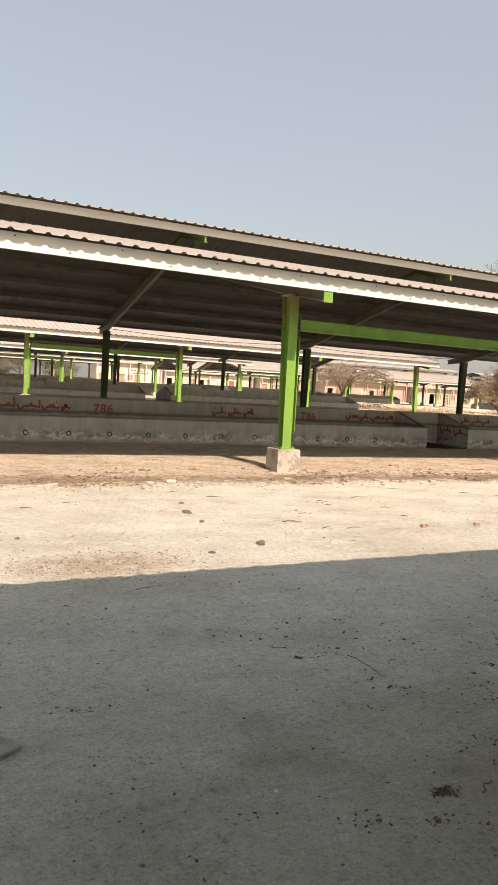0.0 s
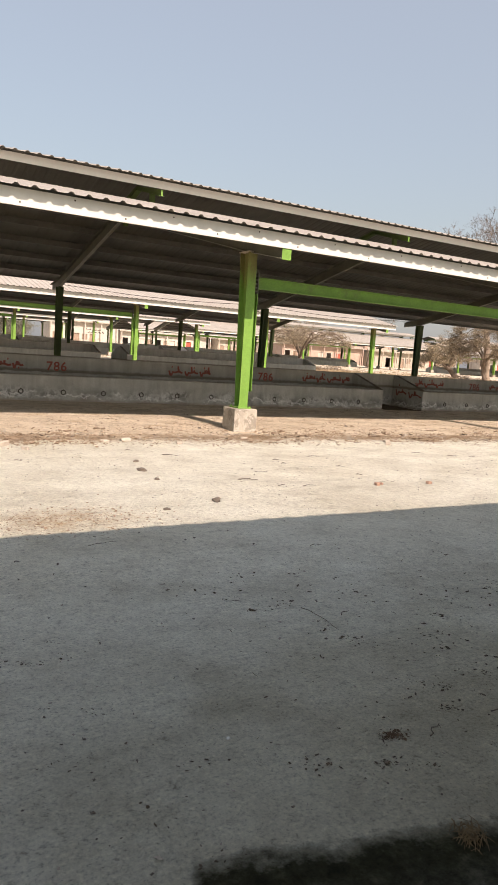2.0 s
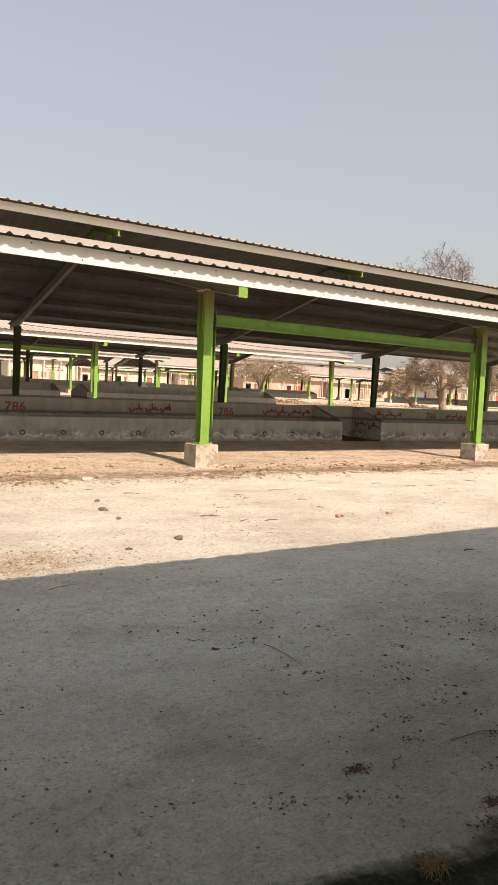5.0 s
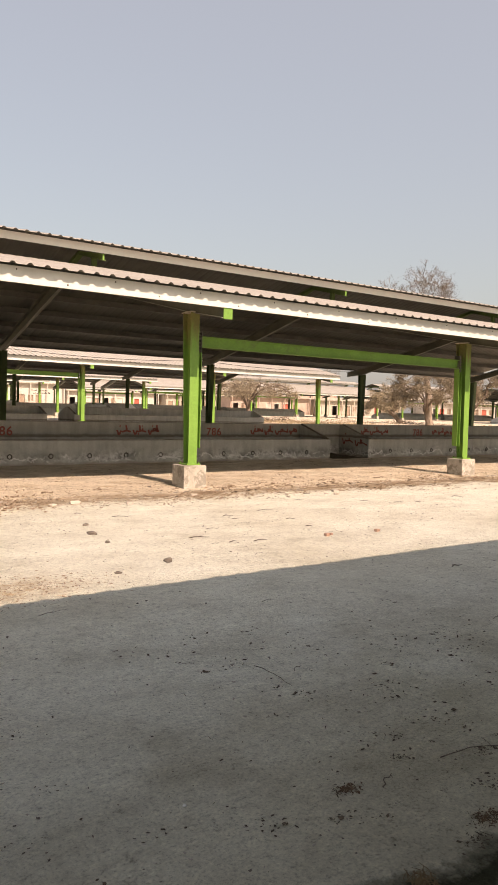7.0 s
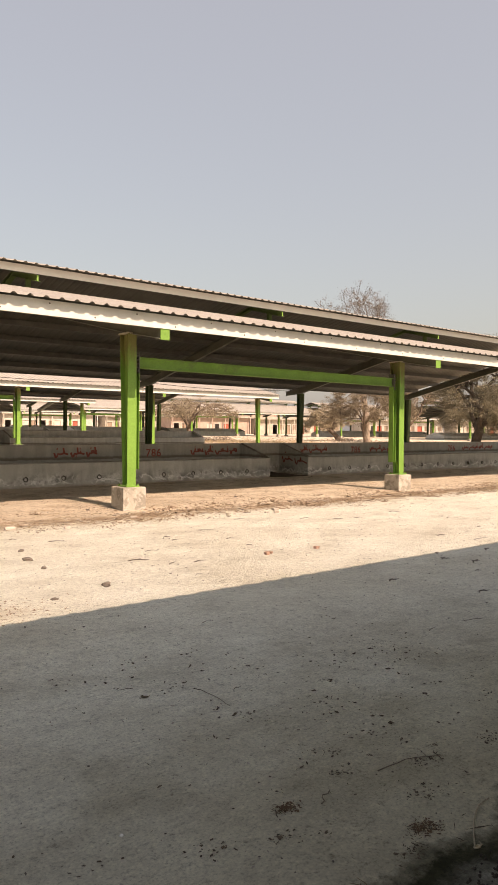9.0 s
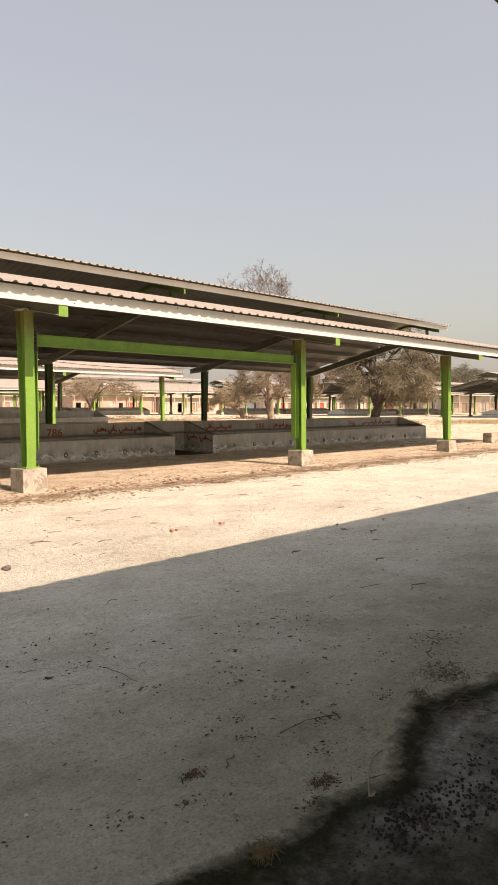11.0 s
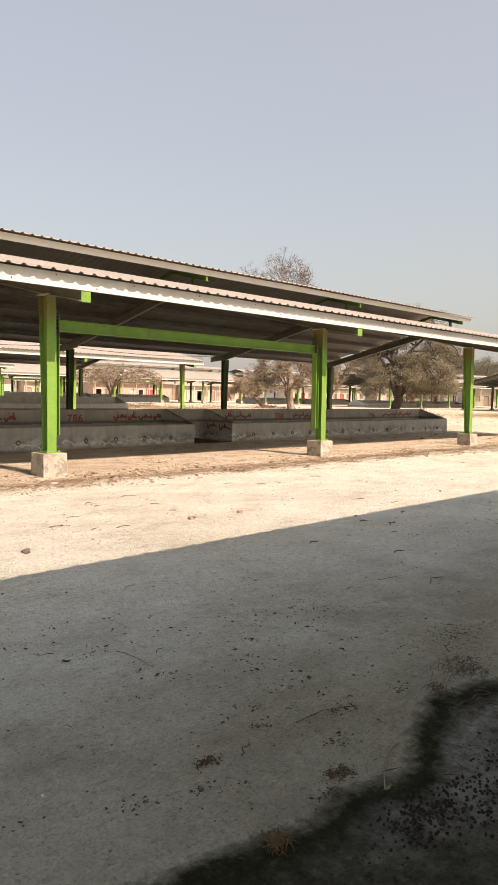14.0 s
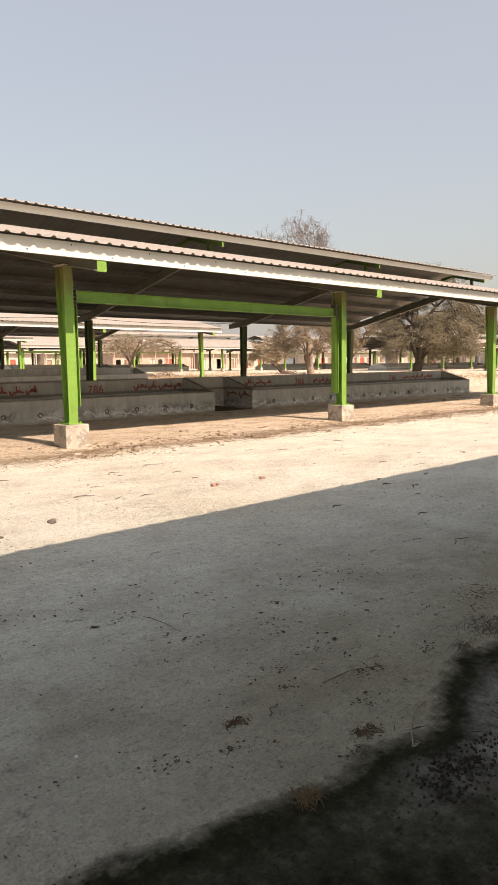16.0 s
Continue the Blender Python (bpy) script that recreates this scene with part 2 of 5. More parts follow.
def concrete_material(name, a, b, stain):
    """Bare cement plaster with white salt bloom above the ground line."""
    m, n, l, s = node_material(name, 0.9, 0, 0.2)
    p = position(n, l)
    c = ramp(n, l, noise_node(n, l, p, 1.7, 8, 0.65), [(0.3, a), (0.7, b)])
    streak = noise_node(n, l, position(n, l, (3.0, 3.0, 0.35)), 2.2, 6, 0.6)
    c = mix(n, l, 1.0, c, ramp(n, l, streak, [(0.3, (0.84, 0.83, 0.82)), (0.7, (1.08, 1.08, 1.08))]), "MULTIPLY")
    if stain:
        sep = n.new("ShaderNodeSeparateXYZ")
        l.new(p, sep.inputs[0])
        z = math_node(n, l, "ADD", sep.outputs[2], math_node(n, l, "MULTIPLY", math_node(n, l, "SUBTRACT", noise_node(n, l, p, 1.3, 5), 0.5), 0.5))
        band = math_node(n, l, "SUBTRACT", 1.0, math_node(n, l, "MULTIPLY", math_node(n, l, "ABSOLUTE", math_node(n, l, "SUBTRACT", z, 0.26)), 4.6), True)
        wisps = ramp(n, l, noise_node(n, l, p, 6.5, 9, 0.74), [(0.45, (0, 0, 0)), (0.49, (1, 1, 1)), (0.535, (0.9, 0.9, 0.9)), (0.575, (0.06, 0.06, 0.06))])
        patchy = ramp(n, l, noise_node(n, l, p, 1.1, 4, 0.6), [(0.45, (0.05, 0.05, 0.05)), (0.58, (1, 1, 1))])
        damp = ramp(n, l, noise_node(n, l, p, 2.3, 5, 0.6), [(0.42, (0, 0, 0)), (0.56, (1, 1, 1))])
        c = mix(n, l, math_node(n, l, "MULTIPLY", math_node(n, l, "MULTIPLY", band, damp), 0.75), c, (0.17, 0.165, 0.15))
        c = mix(n, l, math_node(n, l, "MULTIPLY", math_node(n, l, "MULTIPLY", band, math_node(n, l, "MULTIPLY", wisps, patchy)), 0.85), c, (0.84, 0.83, 0.8))
        for scale, reach, level, sharp in ((3.6, 0.6, 0.25, 30.0), (5.2, 0.5, 0.17, 38.0)):
            curl = math_node(n, l, "ADD", sep.outputs[2], math_node(n, l, "MULTIPLY", math_node(n, l, "SUBTRACT", noise_node(n, l, position(n, l, (1, 1, 0.6)), scale, 6, 0.66), 0.5), reach))
            line = math_node(n, l, "SUBTRACT", 1.0, math_node(n, l, "MULTIPLY", math_node(n, l, "ABSOLUTE", math_node(n, l, "SUBTRACT", curl, level)), sharp), True)
            gaps = ramp(n, l, noise_node(n, l, p, scale * 0.45, 4, 0.6), [(0.47, (0.0, 0.0, 0.0)), (0.56, (1, 1, 1))])
            c = mix(n, l, math_node(n, l, "MULTIPLY", line, gaps), c, (0.88, 0.87, 0.84))
        # dark line where basin meets middle wall: old fodder, with crease shade put in
        fodder_shade = math_node(n, l, "ADD", sep.outputs[2], math_node(n, l, "MULTIPLY", math_node(n, l, "SUBTRACT", noise_node(n, l, p, 4.0, 6, 0.65), 0.5), 0.09))
        fodder_shade = ramp(n, l, fodder_shade, [(0.675, (0, 0, 0)), (0.69, (1, 1, 1)), (0.735, (1, 1, 1)), (0.78, (0, 0, 0))])
        c = mix(n, l, math_node(n, l, "MULTIPLY", fodder_shade, 0.7), c, (0.16, 0.125, 0.095))
        # dust and old fodder lie on every level face
        up = n.new("ShaderNodeSeparateXYZ")
        l.new(n.new("ShaderNodeNewGeometry").outputs["Normal"], up.inputs[0])
        level = math_node(n, l, "MULTIPLY", ramp(n, l, up.outputs[2], [(0.6, (0, 0, 0)), (0.8, (1, 1, 1))]), ramp(n, l, noise_node(n, l, p, 3.5, 6, 0.65), [(0.3, (0.45, 0.45, 0.45)), (0.6, (0.85, 0.85, 0.85))]))
        c = mix(n, l, level, c, (0.17, 0.135, 0.1))
        # browner towards the ground, in uneven patches
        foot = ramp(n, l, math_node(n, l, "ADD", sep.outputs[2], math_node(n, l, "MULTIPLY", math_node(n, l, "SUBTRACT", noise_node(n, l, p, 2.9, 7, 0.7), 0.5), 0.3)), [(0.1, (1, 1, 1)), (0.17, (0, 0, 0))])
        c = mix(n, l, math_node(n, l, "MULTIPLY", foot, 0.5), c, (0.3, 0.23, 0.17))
    else:
        # worn patches where the skim coat has come away, paler flakes on top
        worn = ramp(n, l, noise_node(n, l, p, 4.2, 8, 0.7), [(0.5, (0, 0, 0)), (0.54, (1, 1, 1))])
        c = mix(n, l, math_node(n, l, "MULTIPLY", worn, 0.8), c, (0.24, 0.215, 0.175))
        flake = ramp(n, l, noise_node(n, l, p, 9.5, 7, 0.7), [(0.58, (0, 0, 0)), (0.62, (1, 1, 1))])
        c = mix(n, l, math_node(n, l, "MULTIPLY", flake, 0.7), c, (0.66, 0.62, 0.56))
    fine = noise_node(n, l, p, 45, 5)
    c = mix(n, l, 1.0, c, ramp(n, l, fine, [(0.25, (0.86, 0.86, 0.86)), (0.75, (1.1, 1.1, 1.1))]), "MULTIPLY")
    l.new(c, s.inputs["Base Color"])
    bump(n, l, s, math_node(n, l, "ADD", fine, noise_node(n, l, p, 7, 6)), 0.4, 0.012)
    return m


def leaf_material(name, a, b):
    m, n, l, s = node_material(name, 0.75, 0, 0.2)
    c = ramp(n, l, island(n), [(0.0, a), (1.0, b)])
    l.new(c, s.inputs["Base Color"])
    return m


M["ground"] = ground_material()
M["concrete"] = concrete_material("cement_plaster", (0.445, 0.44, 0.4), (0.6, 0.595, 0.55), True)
M["footing"] = concrete_material("cast_concrete", (0.36, 0.335, 0.28), (0.53, 0.49, 0.42), False)
M["green"] = two_tone("green_paint", (0.15, 0.29, 0.045), (0.19, 0.35, 0.06), 2.0, 0.5, 0, 0.4, 30, 0.06, (0.15, 0.235, 0.06))
def stained_shaded_green():
    """Green paint, brown below the cap plate from rust runs and painted eave shade."""
    m, n, l, s = node_material("stained_shaded_green_paint", 0.5, 0, 0.4)
    p = position(n, l)
    c = ramp(n, l, noise_node(n, l, p, 2.0, 6), [(0.32, (0.15, 0.29, 0.045)), (0.68, (0.19, 0.35, 0.06))])
    sep = n.new("ShaderNodeSeparateXYZ")
    l.new(n.new("ShaderNodeTexCoord").outputs["Object"], sep.inputs[0])
    runs = noise_node(n, l, position(n, l, (9, 9, 0.8)), 2.5, 6, 0.65)
    # brown upper part: rust runs, and the eave's shade put into the colour
    top = math_node(n, l, "ADD", math_node(n, l, "MULTIPLY", math_node(n, l, "SUBTRACT", sep.outputs[2], 2.3), 0.7), math_node(n, l, "MULTIPLY", math_node(n, l, "SUBTRACT", runs, 0.5), 1.1))
    k = ramp(n, l, top, [(0.2, (0, 0, 0)), (0.5, (1, 1, 1))])
    c = mix(n, l, math_node(n, l, "MULTIPLY", k, 0.75), c, (0.19, 0.13, 0.06))
    chips = ramp(n, l, noise_node(n, l, p, 11, 6, 0.7), [(0.66, (0, 0, 0)), (0.7, (1, 1, 1))])
    c = mix(n, l, math_node(n, l, "MULTIPLY", chips, 0.6), c, (0.12, 0.15, 0.06))
    fine = noise_node(n, l, p, 30, 4)
    c = mix(n, l, 1.0, c, ramp(n, l, fine, [(0.25, (0.84, 0.84, 0.84)), (0.75, (1.1, 1.1, 1.1))]), "MULTIPLY")
    l.new(c, s.inputs["Base Color"])
    bump(n, l, s, fine, 0.06, 0.01)
    return m


M["column"] = stained_shaded_green()
# the same green, dulled with the shade below the ridge cap
M["capgreen"] = two_tone("shaded_leaf_green_paint", (0.09, 0.14, 0.04), (0.13, 0.19, 0.055), 2.0, 0.6, 0, 0.3, 30, 0.06)
# the rear columns carry a darker green than the front ones
M["inner"] = two_tone("dark_green", (0.075, 0.105, 0.04), (0.11, 0.145, 0.055), 2.0, 0.6, 0, 0.3, 30, 0.06)
# rafter green dulled: the shade under the roof is put into the tone
M["rafter"] = two_tone("shaded_green_paint", (0.1, 0.1, 0.072), (0.14, 0.138, 0.1), 2.0, 0.6, 0, 0.3, 30, 0.06)
# paler than the rafter: light along the flange edge is put into the colour
M["flange"] = two_tone("lit_edge_paint", (0.27, 0.265, 0.205), (0.35, 0.335, 0.275), 2.0, 0.6, 0, 0.3, 30, 0.06)
# underside of the sheets, darkened: the shade under the roof is put into it
M["shaded_underside"] = two_tone("shaded_sheet_underside", (0.132, 0.126, 0.105), (0.172, 0.165, 0.138), 1.2, 0.6, 0.0, 0.3, 40, 0.05)
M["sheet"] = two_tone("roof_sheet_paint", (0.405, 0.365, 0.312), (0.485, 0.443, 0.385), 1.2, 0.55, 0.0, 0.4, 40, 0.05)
M["fascia"] = two_tone("fascia_paint", (0.62, 0.61, 0.555), (0.68, 0.67, 0.615), 1.5, 0.5, 0, 0.4, 14, 0.02, grain=0.25)
M["purlin"] = two_tone("grey_primer", (0.1, 0.097, 0.084), (0.15, 0.143, 0.124), 3, 0.6, 0.1, 0.4, 40, 0.05)
M["iron"] = two_tone("rusty_iron", (0.05, 0.045, 0.04), (0.12, 0.09, 0.07), 20, 0.6, 0.6, 0.4, 120, 0.2)
M["red"] = two_tone("red_paint", (0.36, 0.105, 0.085), (0.47, 0.165, 0.135), 9, 0.8)
M["darkred"] = two_tone("dark_red_paint", (0.24, 0.075, 0.06), (0.32, 0.1, 0.08), 9, 0.8)
M["brick"] = two_tone("burnt_brick", (0.4, 0.25, 0.175), (0.54, 0.38, 0.29), 12, 0.9, 0, 0.2, 70, 0.4)
M["slab"] = two_tone("dusty_concrete", (0.24, 0.225, 0.185), (0.4, 0.375, 0.315), 9, 0.95, 0, 0.2, 60, 0.4)
M["stone"] = two_tone("dusty_stone", (0.1, 0.085, 0.07), (0.22, 0.185, 0.15), 9, 0.95, 0, 0.2, 60, 0.4)
M["rubble"] = two_tone("broken_concrete", (0.38, 0.33, 0.27), (0.54, 0.48, 0.4), 9, 0.95, 0, 0.2, 60, 0.4)
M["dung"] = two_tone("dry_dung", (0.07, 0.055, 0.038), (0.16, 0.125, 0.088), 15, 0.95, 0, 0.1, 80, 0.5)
M["wetdung"] = two_tone("moist_dung", (0.02, 0.016, 0.012), (0.05, 0.04, 0.03), 15, 0.8, 0, 0.3, 80, 0.5)
M["soilbit"] = two_tone("brown_crumbs", (0.27, 0.2, 0.138), (0.43, 0.33, 0.235), 15, 0.95, 0, 0.1, 80, 0.5)
M["rustydung"] = two_tone("rusty_brown_dung", (0.085, 0.056, 0.034), (0.165, 0.112, 0.07), 15, 0.95, 0, 0.1, 80, 0.5)
M["straw"] = two_tone("dry_straw", (0.33, 0.25, 0.15), (0.5, 0.4, 0.26), 15, 0.9)
M["rope"] = two_tone("dusty_rope", (0.24, 0.2, 0.14), (0.36, 0.31, 0.22), 40, 0.95)
M["brownstraw"] = two_tone("brown_straw", (0.15, 0.105, 0.055), (0.27, 0.195, 0.11), 40, 0.95)
M["twig"] = two_tone("grey_twig", (0.09, 0.07, 0.05), (0.17, 0.135, 0.1), 15, 0.9)
M["bark"] = two_tone("grey_bark", (0.11, 0.085, 0.065), (0.24, 0.19, 0.15), 4, 0.95, 0, 0.1, 25, 0.8)
M["darkbark"] = two_tone("dark_bark", (0.05, 0.042, 0.034), (0.12, 0.1, 0.08), 4, 0.95, 0, 0.1, 25, 0.8)
M["palebark"] = two_tone("pale_bark", (0.28, 0.22, 0.17), (0.42, 0.35, 0.28), 4, 0.95, 0, 0.1, 25, 0.8)
M["leaf_olive"] = leaf_material("olive_leaves", (0.13, 0.118, 0.08), (0.31, 0.275, 0.19))
M["leaf_dry"] = leaf_material("dry_leaves", (0.16, 0.13, 0.09), (0.32, 0.265, 0.185))
M["leaf_bare"] = leaf_material("withered_leaves", (0.1, 0.075, 0.055), (0.2, 0.15, 0.11))
M["leaf_acacia"] = leaf_material("acacia_leaves", (0.24, 0.2, 0.135), (0.42, 0.355, 0.25))
M["leaf_far"] = leaf_material("far_leaves", (0.12, 0.12, 0.085), (0.2, 0.19, 0.14))
M["cream"] = two_tone("cream_limewash", (0.4, 0.355, 0.29), (0.52, 0.465, 0.385), 0.9, 0.9, 0, 0.2, 15, 0.2, (0.34, 0.29, 0.24))
M["white"] = two_tone("white_limewash", (0.48, 0.44, 0.385), (0.6, 0.555, 0.49), 0.9, 0.9, 0, 0.2, 15, 0.2, (0.4, 0.35, 0.3))
M["pink"] = two_tone("faded_pink_wall", (0.4, 0.3, 0.245), (0.5, 0.39, 0.325), 0.9, 0.9, 0, 0.2, 15, 0.2)
M["dark"] = two_tone("dark_opening", (0.05, 0.045, 0.045), (0.09, 0.08, 0.075), 2, 0.7)
M["shutter"] = two_tone("weathered_brown_wood", (0.26, 0.19, 0.14), (0.36, 0.28, 0.21), 3, 0.7)
M["door"] = two_tone("red_oxide_door", (0.33, 0.08, 0.05), (0.42, 0.12, 0.08), 2, 0.6)
M["blue"] = two_tone("blue_door", (0.2, 0.3, 0.42), (0.28, 0.38, 0.5), 2, 0.6)


# ---------------------------------------------------------------- mesh helpers
def thing(name, label, category, group="", at=(0, 0, 0), kind=""):
    ob = new(name)
    ob.location = at
    ob.empty_display_size = 0.2
    return tagged(ob, label, category, group, kind)


def part(name, bm, material, parent=None, label="", smooth=False):
    me = bpy.data.meshes.new(name)
    bmesh.ops.recalc_face_normals(bm, faces=bm.faces)
    bm.to_mesh(me)
    bm.free()
    me.materials.append(material)
    if smooth:
        for f in me.polygons:
            f.use_smooth = True
    ob = new(name, me)
    if parent is not None:
        ob.parent = parent
    if label:
        tagged(ob, label)
    return ob


def again(ob, parent, at=None, m=None):
    """The same mesh once more under a parent."""
    o = new(ob.name.split(".")[0], ob.data)
    o.parent = parent
    if m is not None:
        o.matrix_basis = m
    elif at is not None:
        o.location = at
    for key in ("label",):
        if key in ob:
            o[key] = ob[key]
    return o


def box(bm, lo, hi, bevel=0.0):
    r = bmesh.ops.create_cube(bm, size=1.0)
    vs = r["verts"]
    c = [(a + b) / 2 for a, b in zip(lo, hi)]
    s = [b - a for a, b in zip(lo, hi)]
    for v in vs:
        v.co = Vector((v.co.x * s[0] + c[0], v.co.y * s[1] + c[1], v.co.z * s[2] + c[2]))
    if bevel:
        es = list({e for v in vs for e in v.link_edges})
        bmesh.ops.bevel(bm, geom=es, offset=bevel, segments=2, affect="EDGES", profile=0.5)
    return bm


def prism(bm, outline, along, a, b):
    """A closed outline of two coordinates carried along an axis (0 x, 1 y, 2 z) from a to b."""
    def place(u, v, w):
        q = [u, v]
        q.insert(along, w)
        return q
    A = [bm.verts.new(place(u, v, a)) for u, v in outline]
    B = [bm.verts.new(place(u, v, b)) for u, v in outline]
    k = len(outline)
    for i in range(k):
        bm.faces.new((A[i], A[(i + 1) % k], B[(i + 1) % k], B[i]))
    bm.faces.new(A)
    bm.faces.new(B[::-1])
    return bm


def ring_mesh(bm, m, major, minor, seg=16, sides=6):
    rows = []
    for i in range(seg):
        a = 2 * math.pi * i / seg
        rows.append([bm.verts.new(m @ Vector(((major + minor * math.cos(b)) * math.cos(a), minor * math.sin(b), (major + minor * math.cos(b)) * math.sin(a))))
                     for b in (2 * math.pi * j / sides for j in range(sides))])
    for i in range(seg):
        for j in range(sides):
            bm.faces.new((rows[i][j], rows[(i + 1) % seg][j], rows[(i + 1) % seg][(j + 1) % sides], rows[i][(j + 1) % sides]))
    return bm


def tube(bm, points, radii, sides=6):
    """A tapering tube through points."""
    rows = []
    for i, p in enumerate(points):
        p = Vector(p)
        q = Vector(points[min(i + 1, len(points) - 1)]) - Vector(points[max(i - 1, 0)])
        q = q.normalized() if q.length > 1e-6 else Vector((0, 0, 1))
        u = q.orthogonal().normalized() if abs(q.z) > 0.95 else q.cross(Vector((0, 0, 1))).normalized()
        w = q.cross(u)
        rows.append([bm.verts.new(p + radii[i] * (math.cos(a) * u + math.sin(a) * w)) for a in (2 * math.pi * j / sides for j in range(sides))])
    for a, b in zip(rows, rows[1:]):
        for j in range(sides):
            bm.faces.new((a[j], a[(j + 1) % sides], b[(j + 1) % sides], b[j]))
    if len(rows) > 1:
        bm.faces.new(rows[0][::-1])
        bm.faces.new(rows[-1])
    return bm


def ibeam_outline(width, depth, flange=0.014, web=0.012):
    w, h = width / 2, depth / 2
    return [(-w, -h), (w, -h), (w, -h + flange), (web / 2, -h + flange), (web / 2, h - flange), (w, h - flange), (w, h), (-w, h), (-w, h - flange), (-web / 2, h - flange), (-web / 2, -h + flange), (-w, -h + flange)]


# ---------------------------------------------------------------- ground
def rise(y, x=0.0):
    """The ground climbs gently away from the road, less so towards the east."""
    z = CLIMB[-1][1]
    for (a, za), (b, zb) in zip(CLIMB, CLIMB[1:]):
        if y <= b:
            z = za + (zb - za) * max(0.0, (y - a) / (b - a))
            break
    return z * (1 - 0.35 * min(1.0, max(0.0, (x - 20) / 60)))


CLIMB = [(-0.5, 0.0), (5.0, 0.09), (22.0, 0.38), (45.0, 0.7), (70.0, 1.06), (110.0, 1.55), (170.0, 1.9)]


def height(x, y):
    z = rise(y, x)
    near = max(0.0, 1 - max(abs(x), abs(y)) / 40)
    z += near * 0.012 * noise.noise(Vector((x * 0.9, y * 1.3, 3.1))) + near * 0.006 * noise.noise(Vector((x * 4, y * 4, 7)))
    strip = max(0.0, 1 - abs(y + 1.3) / 0.9)
    z += 0.025 * strip * (0.6 + noise.noise(Vector((x * 1.7, y * 2.5, 11))))
    return z


def axis(dense_from, dense_to, step, far):
    v = list(np.arange(dense_from, dense_to + 1e-6, step))
    d, p = step, v[-1]
    while p < far:
        d *= 1.22
        p += d
        v.append(p)
    d, p = step, v[0]
    while p > -far:
        d *= 1.22
        p -= d
        v.insert(0, p)
    return v


def build_ground():
    xs, ys = axis(-8.0, 12.0, 0.1, 2500), axis(-12.0, 3.0, 0.09, 2500)
    me = bpy.data.meshes.new("ground")
    verts = [(x, y, height(x, y)) for y in ys for x in xs]
    w = len(xs)
    faces = [(j * w + i, j * w + i + 1, (j + 1) * w + i + 1, (j + 1) * w + i) for j in range(len(ys) - 1) for i in range(w - 1)]
    me.from_pydata(verts, [], faces)
    me.materials.append(M["ground"])
    for f in me.polygons:
        f.use_smooth = True
    tagged(new("ground", me), "pale trodden dry earth with dung and straw", "ground", kind="structure")


build_ground()

# ---------------------------------------------------------------- sheds
BAY, WIDE, EAVE, SLOPE, OVER = 7.62, 12.2, 3.45, 0.222, 1.33
RIDGE_Y = WIDE / 2
REAR_OVER = 1.02                          # the roof reaches less far out at the back
REAR_EAVE = EAVE + SLOPE * (OVER - REAR_OVER)
FIRST, LAST = -2, 3                       # frames of the pattern shed
X_LEFT, X_RIGHT = FIRST * BAY - 0.75, LAST * BAY + 0.72
RIB = 0.25
REAR = [-15.9, -8.2, -0.42, 7.42, 15.32, 22.9]   # the rear columns stand a little off the front ones


def roof_z(y):
    return EAVE + SLOPE * (OVER + min(y, WIDE - y))


def sheet(bm, x0, x1, y0, z0, y1, z1, rib=RIB, high=0.034, thick=0.003, hollow=1.0):
    """Ribbed sheet from one eave line up to another line; hollow: how deep its ribs are from below."""
    prof = []
    x = math.floor(x0 / rib) * rib
    while x < x1:
        for dx, h in ((0.0, 0), (0.07, 0), (0.108, high), (0.142, high), (0.18, 0)):
            u = x + dx * rib / 0.25
            if x0 <= u <= x1:
                prof.append((u, h))
        x += rib
    prof = [(x0, 0)] + prof + [(x1, 0)]
    rows = []
    for y, z in ((y0, z0), (y1, z1)):
        rows.append([bm.verts.new((u, y, z + h)) for u, h in prof])
        rows.append([bm.verts.new((u, y, z + h * hollow - thick)) for u, h in prof])
    top0, bot0, top1, bot1 = rows
    for i in range(len(prof) - 1):
        bm.faces.new((top0[i], top0[i + 1], top1[i + 1], top1[i]))
        bm.faces.new((bot0[i + 1], bot0[i], bot1[i], bot1[i + 1]))
        bm.faces.new((bot0[i], bot0[i + 1], top0[i + 1], top0[i]))
        bm.faces.new((top1[i], top1[i + 1], bot1[i + 1], bot1[i]))
    for i in (0, -1):
        bm.faces.new((top0[i], top1[i], bot1[i], bot0[i]))
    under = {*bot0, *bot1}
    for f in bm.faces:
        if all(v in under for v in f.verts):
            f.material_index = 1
    return bm


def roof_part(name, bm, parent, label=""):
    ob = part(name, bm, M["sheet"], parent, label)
    # faces seen from below take the tone with the roof's shade in it
    ob.data.materials.append(M["shaded_underside"])
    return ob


def column_mesh():
    """A welded I column whose inner flange leans inward towards the top."""
    bm = bmesh.new()
    w, f = 0.09, 0.014
    z0, z1 = 0.42, 3.24
    d0, d1 = 0.07, 0.21
    box(bm, (-w, -0.11, z0), (w, -0.11 + f, z1))
    for a, b, t in ((-w, w, f),):
        vs = [(a, d0 - t, z0), (b, d0 - t, z0), (b, d0, z0), (a, d0, z0), (a, d1 - t, z1), (b, d1 - t, z1), (b, d1, z1), (a, d1, z1)]
        V = [bm.verts.new(v) for v in vs]
        for q in ((0, 1, 2, 3), (4, 5, 6, 7), (0, 1, 5, 4), (1, 2, 6, 5), (2, 3, 7, 6), (3, 0, 4, 7)):
            bm.faces.new([V[i] for i in q])
    prism(bm, [(-0.11 + f, z0), (d0 - f, z0), (d1 - f, z1), (-0.11 + f, z1)], 0, -0.006, 0.006)
    return bm


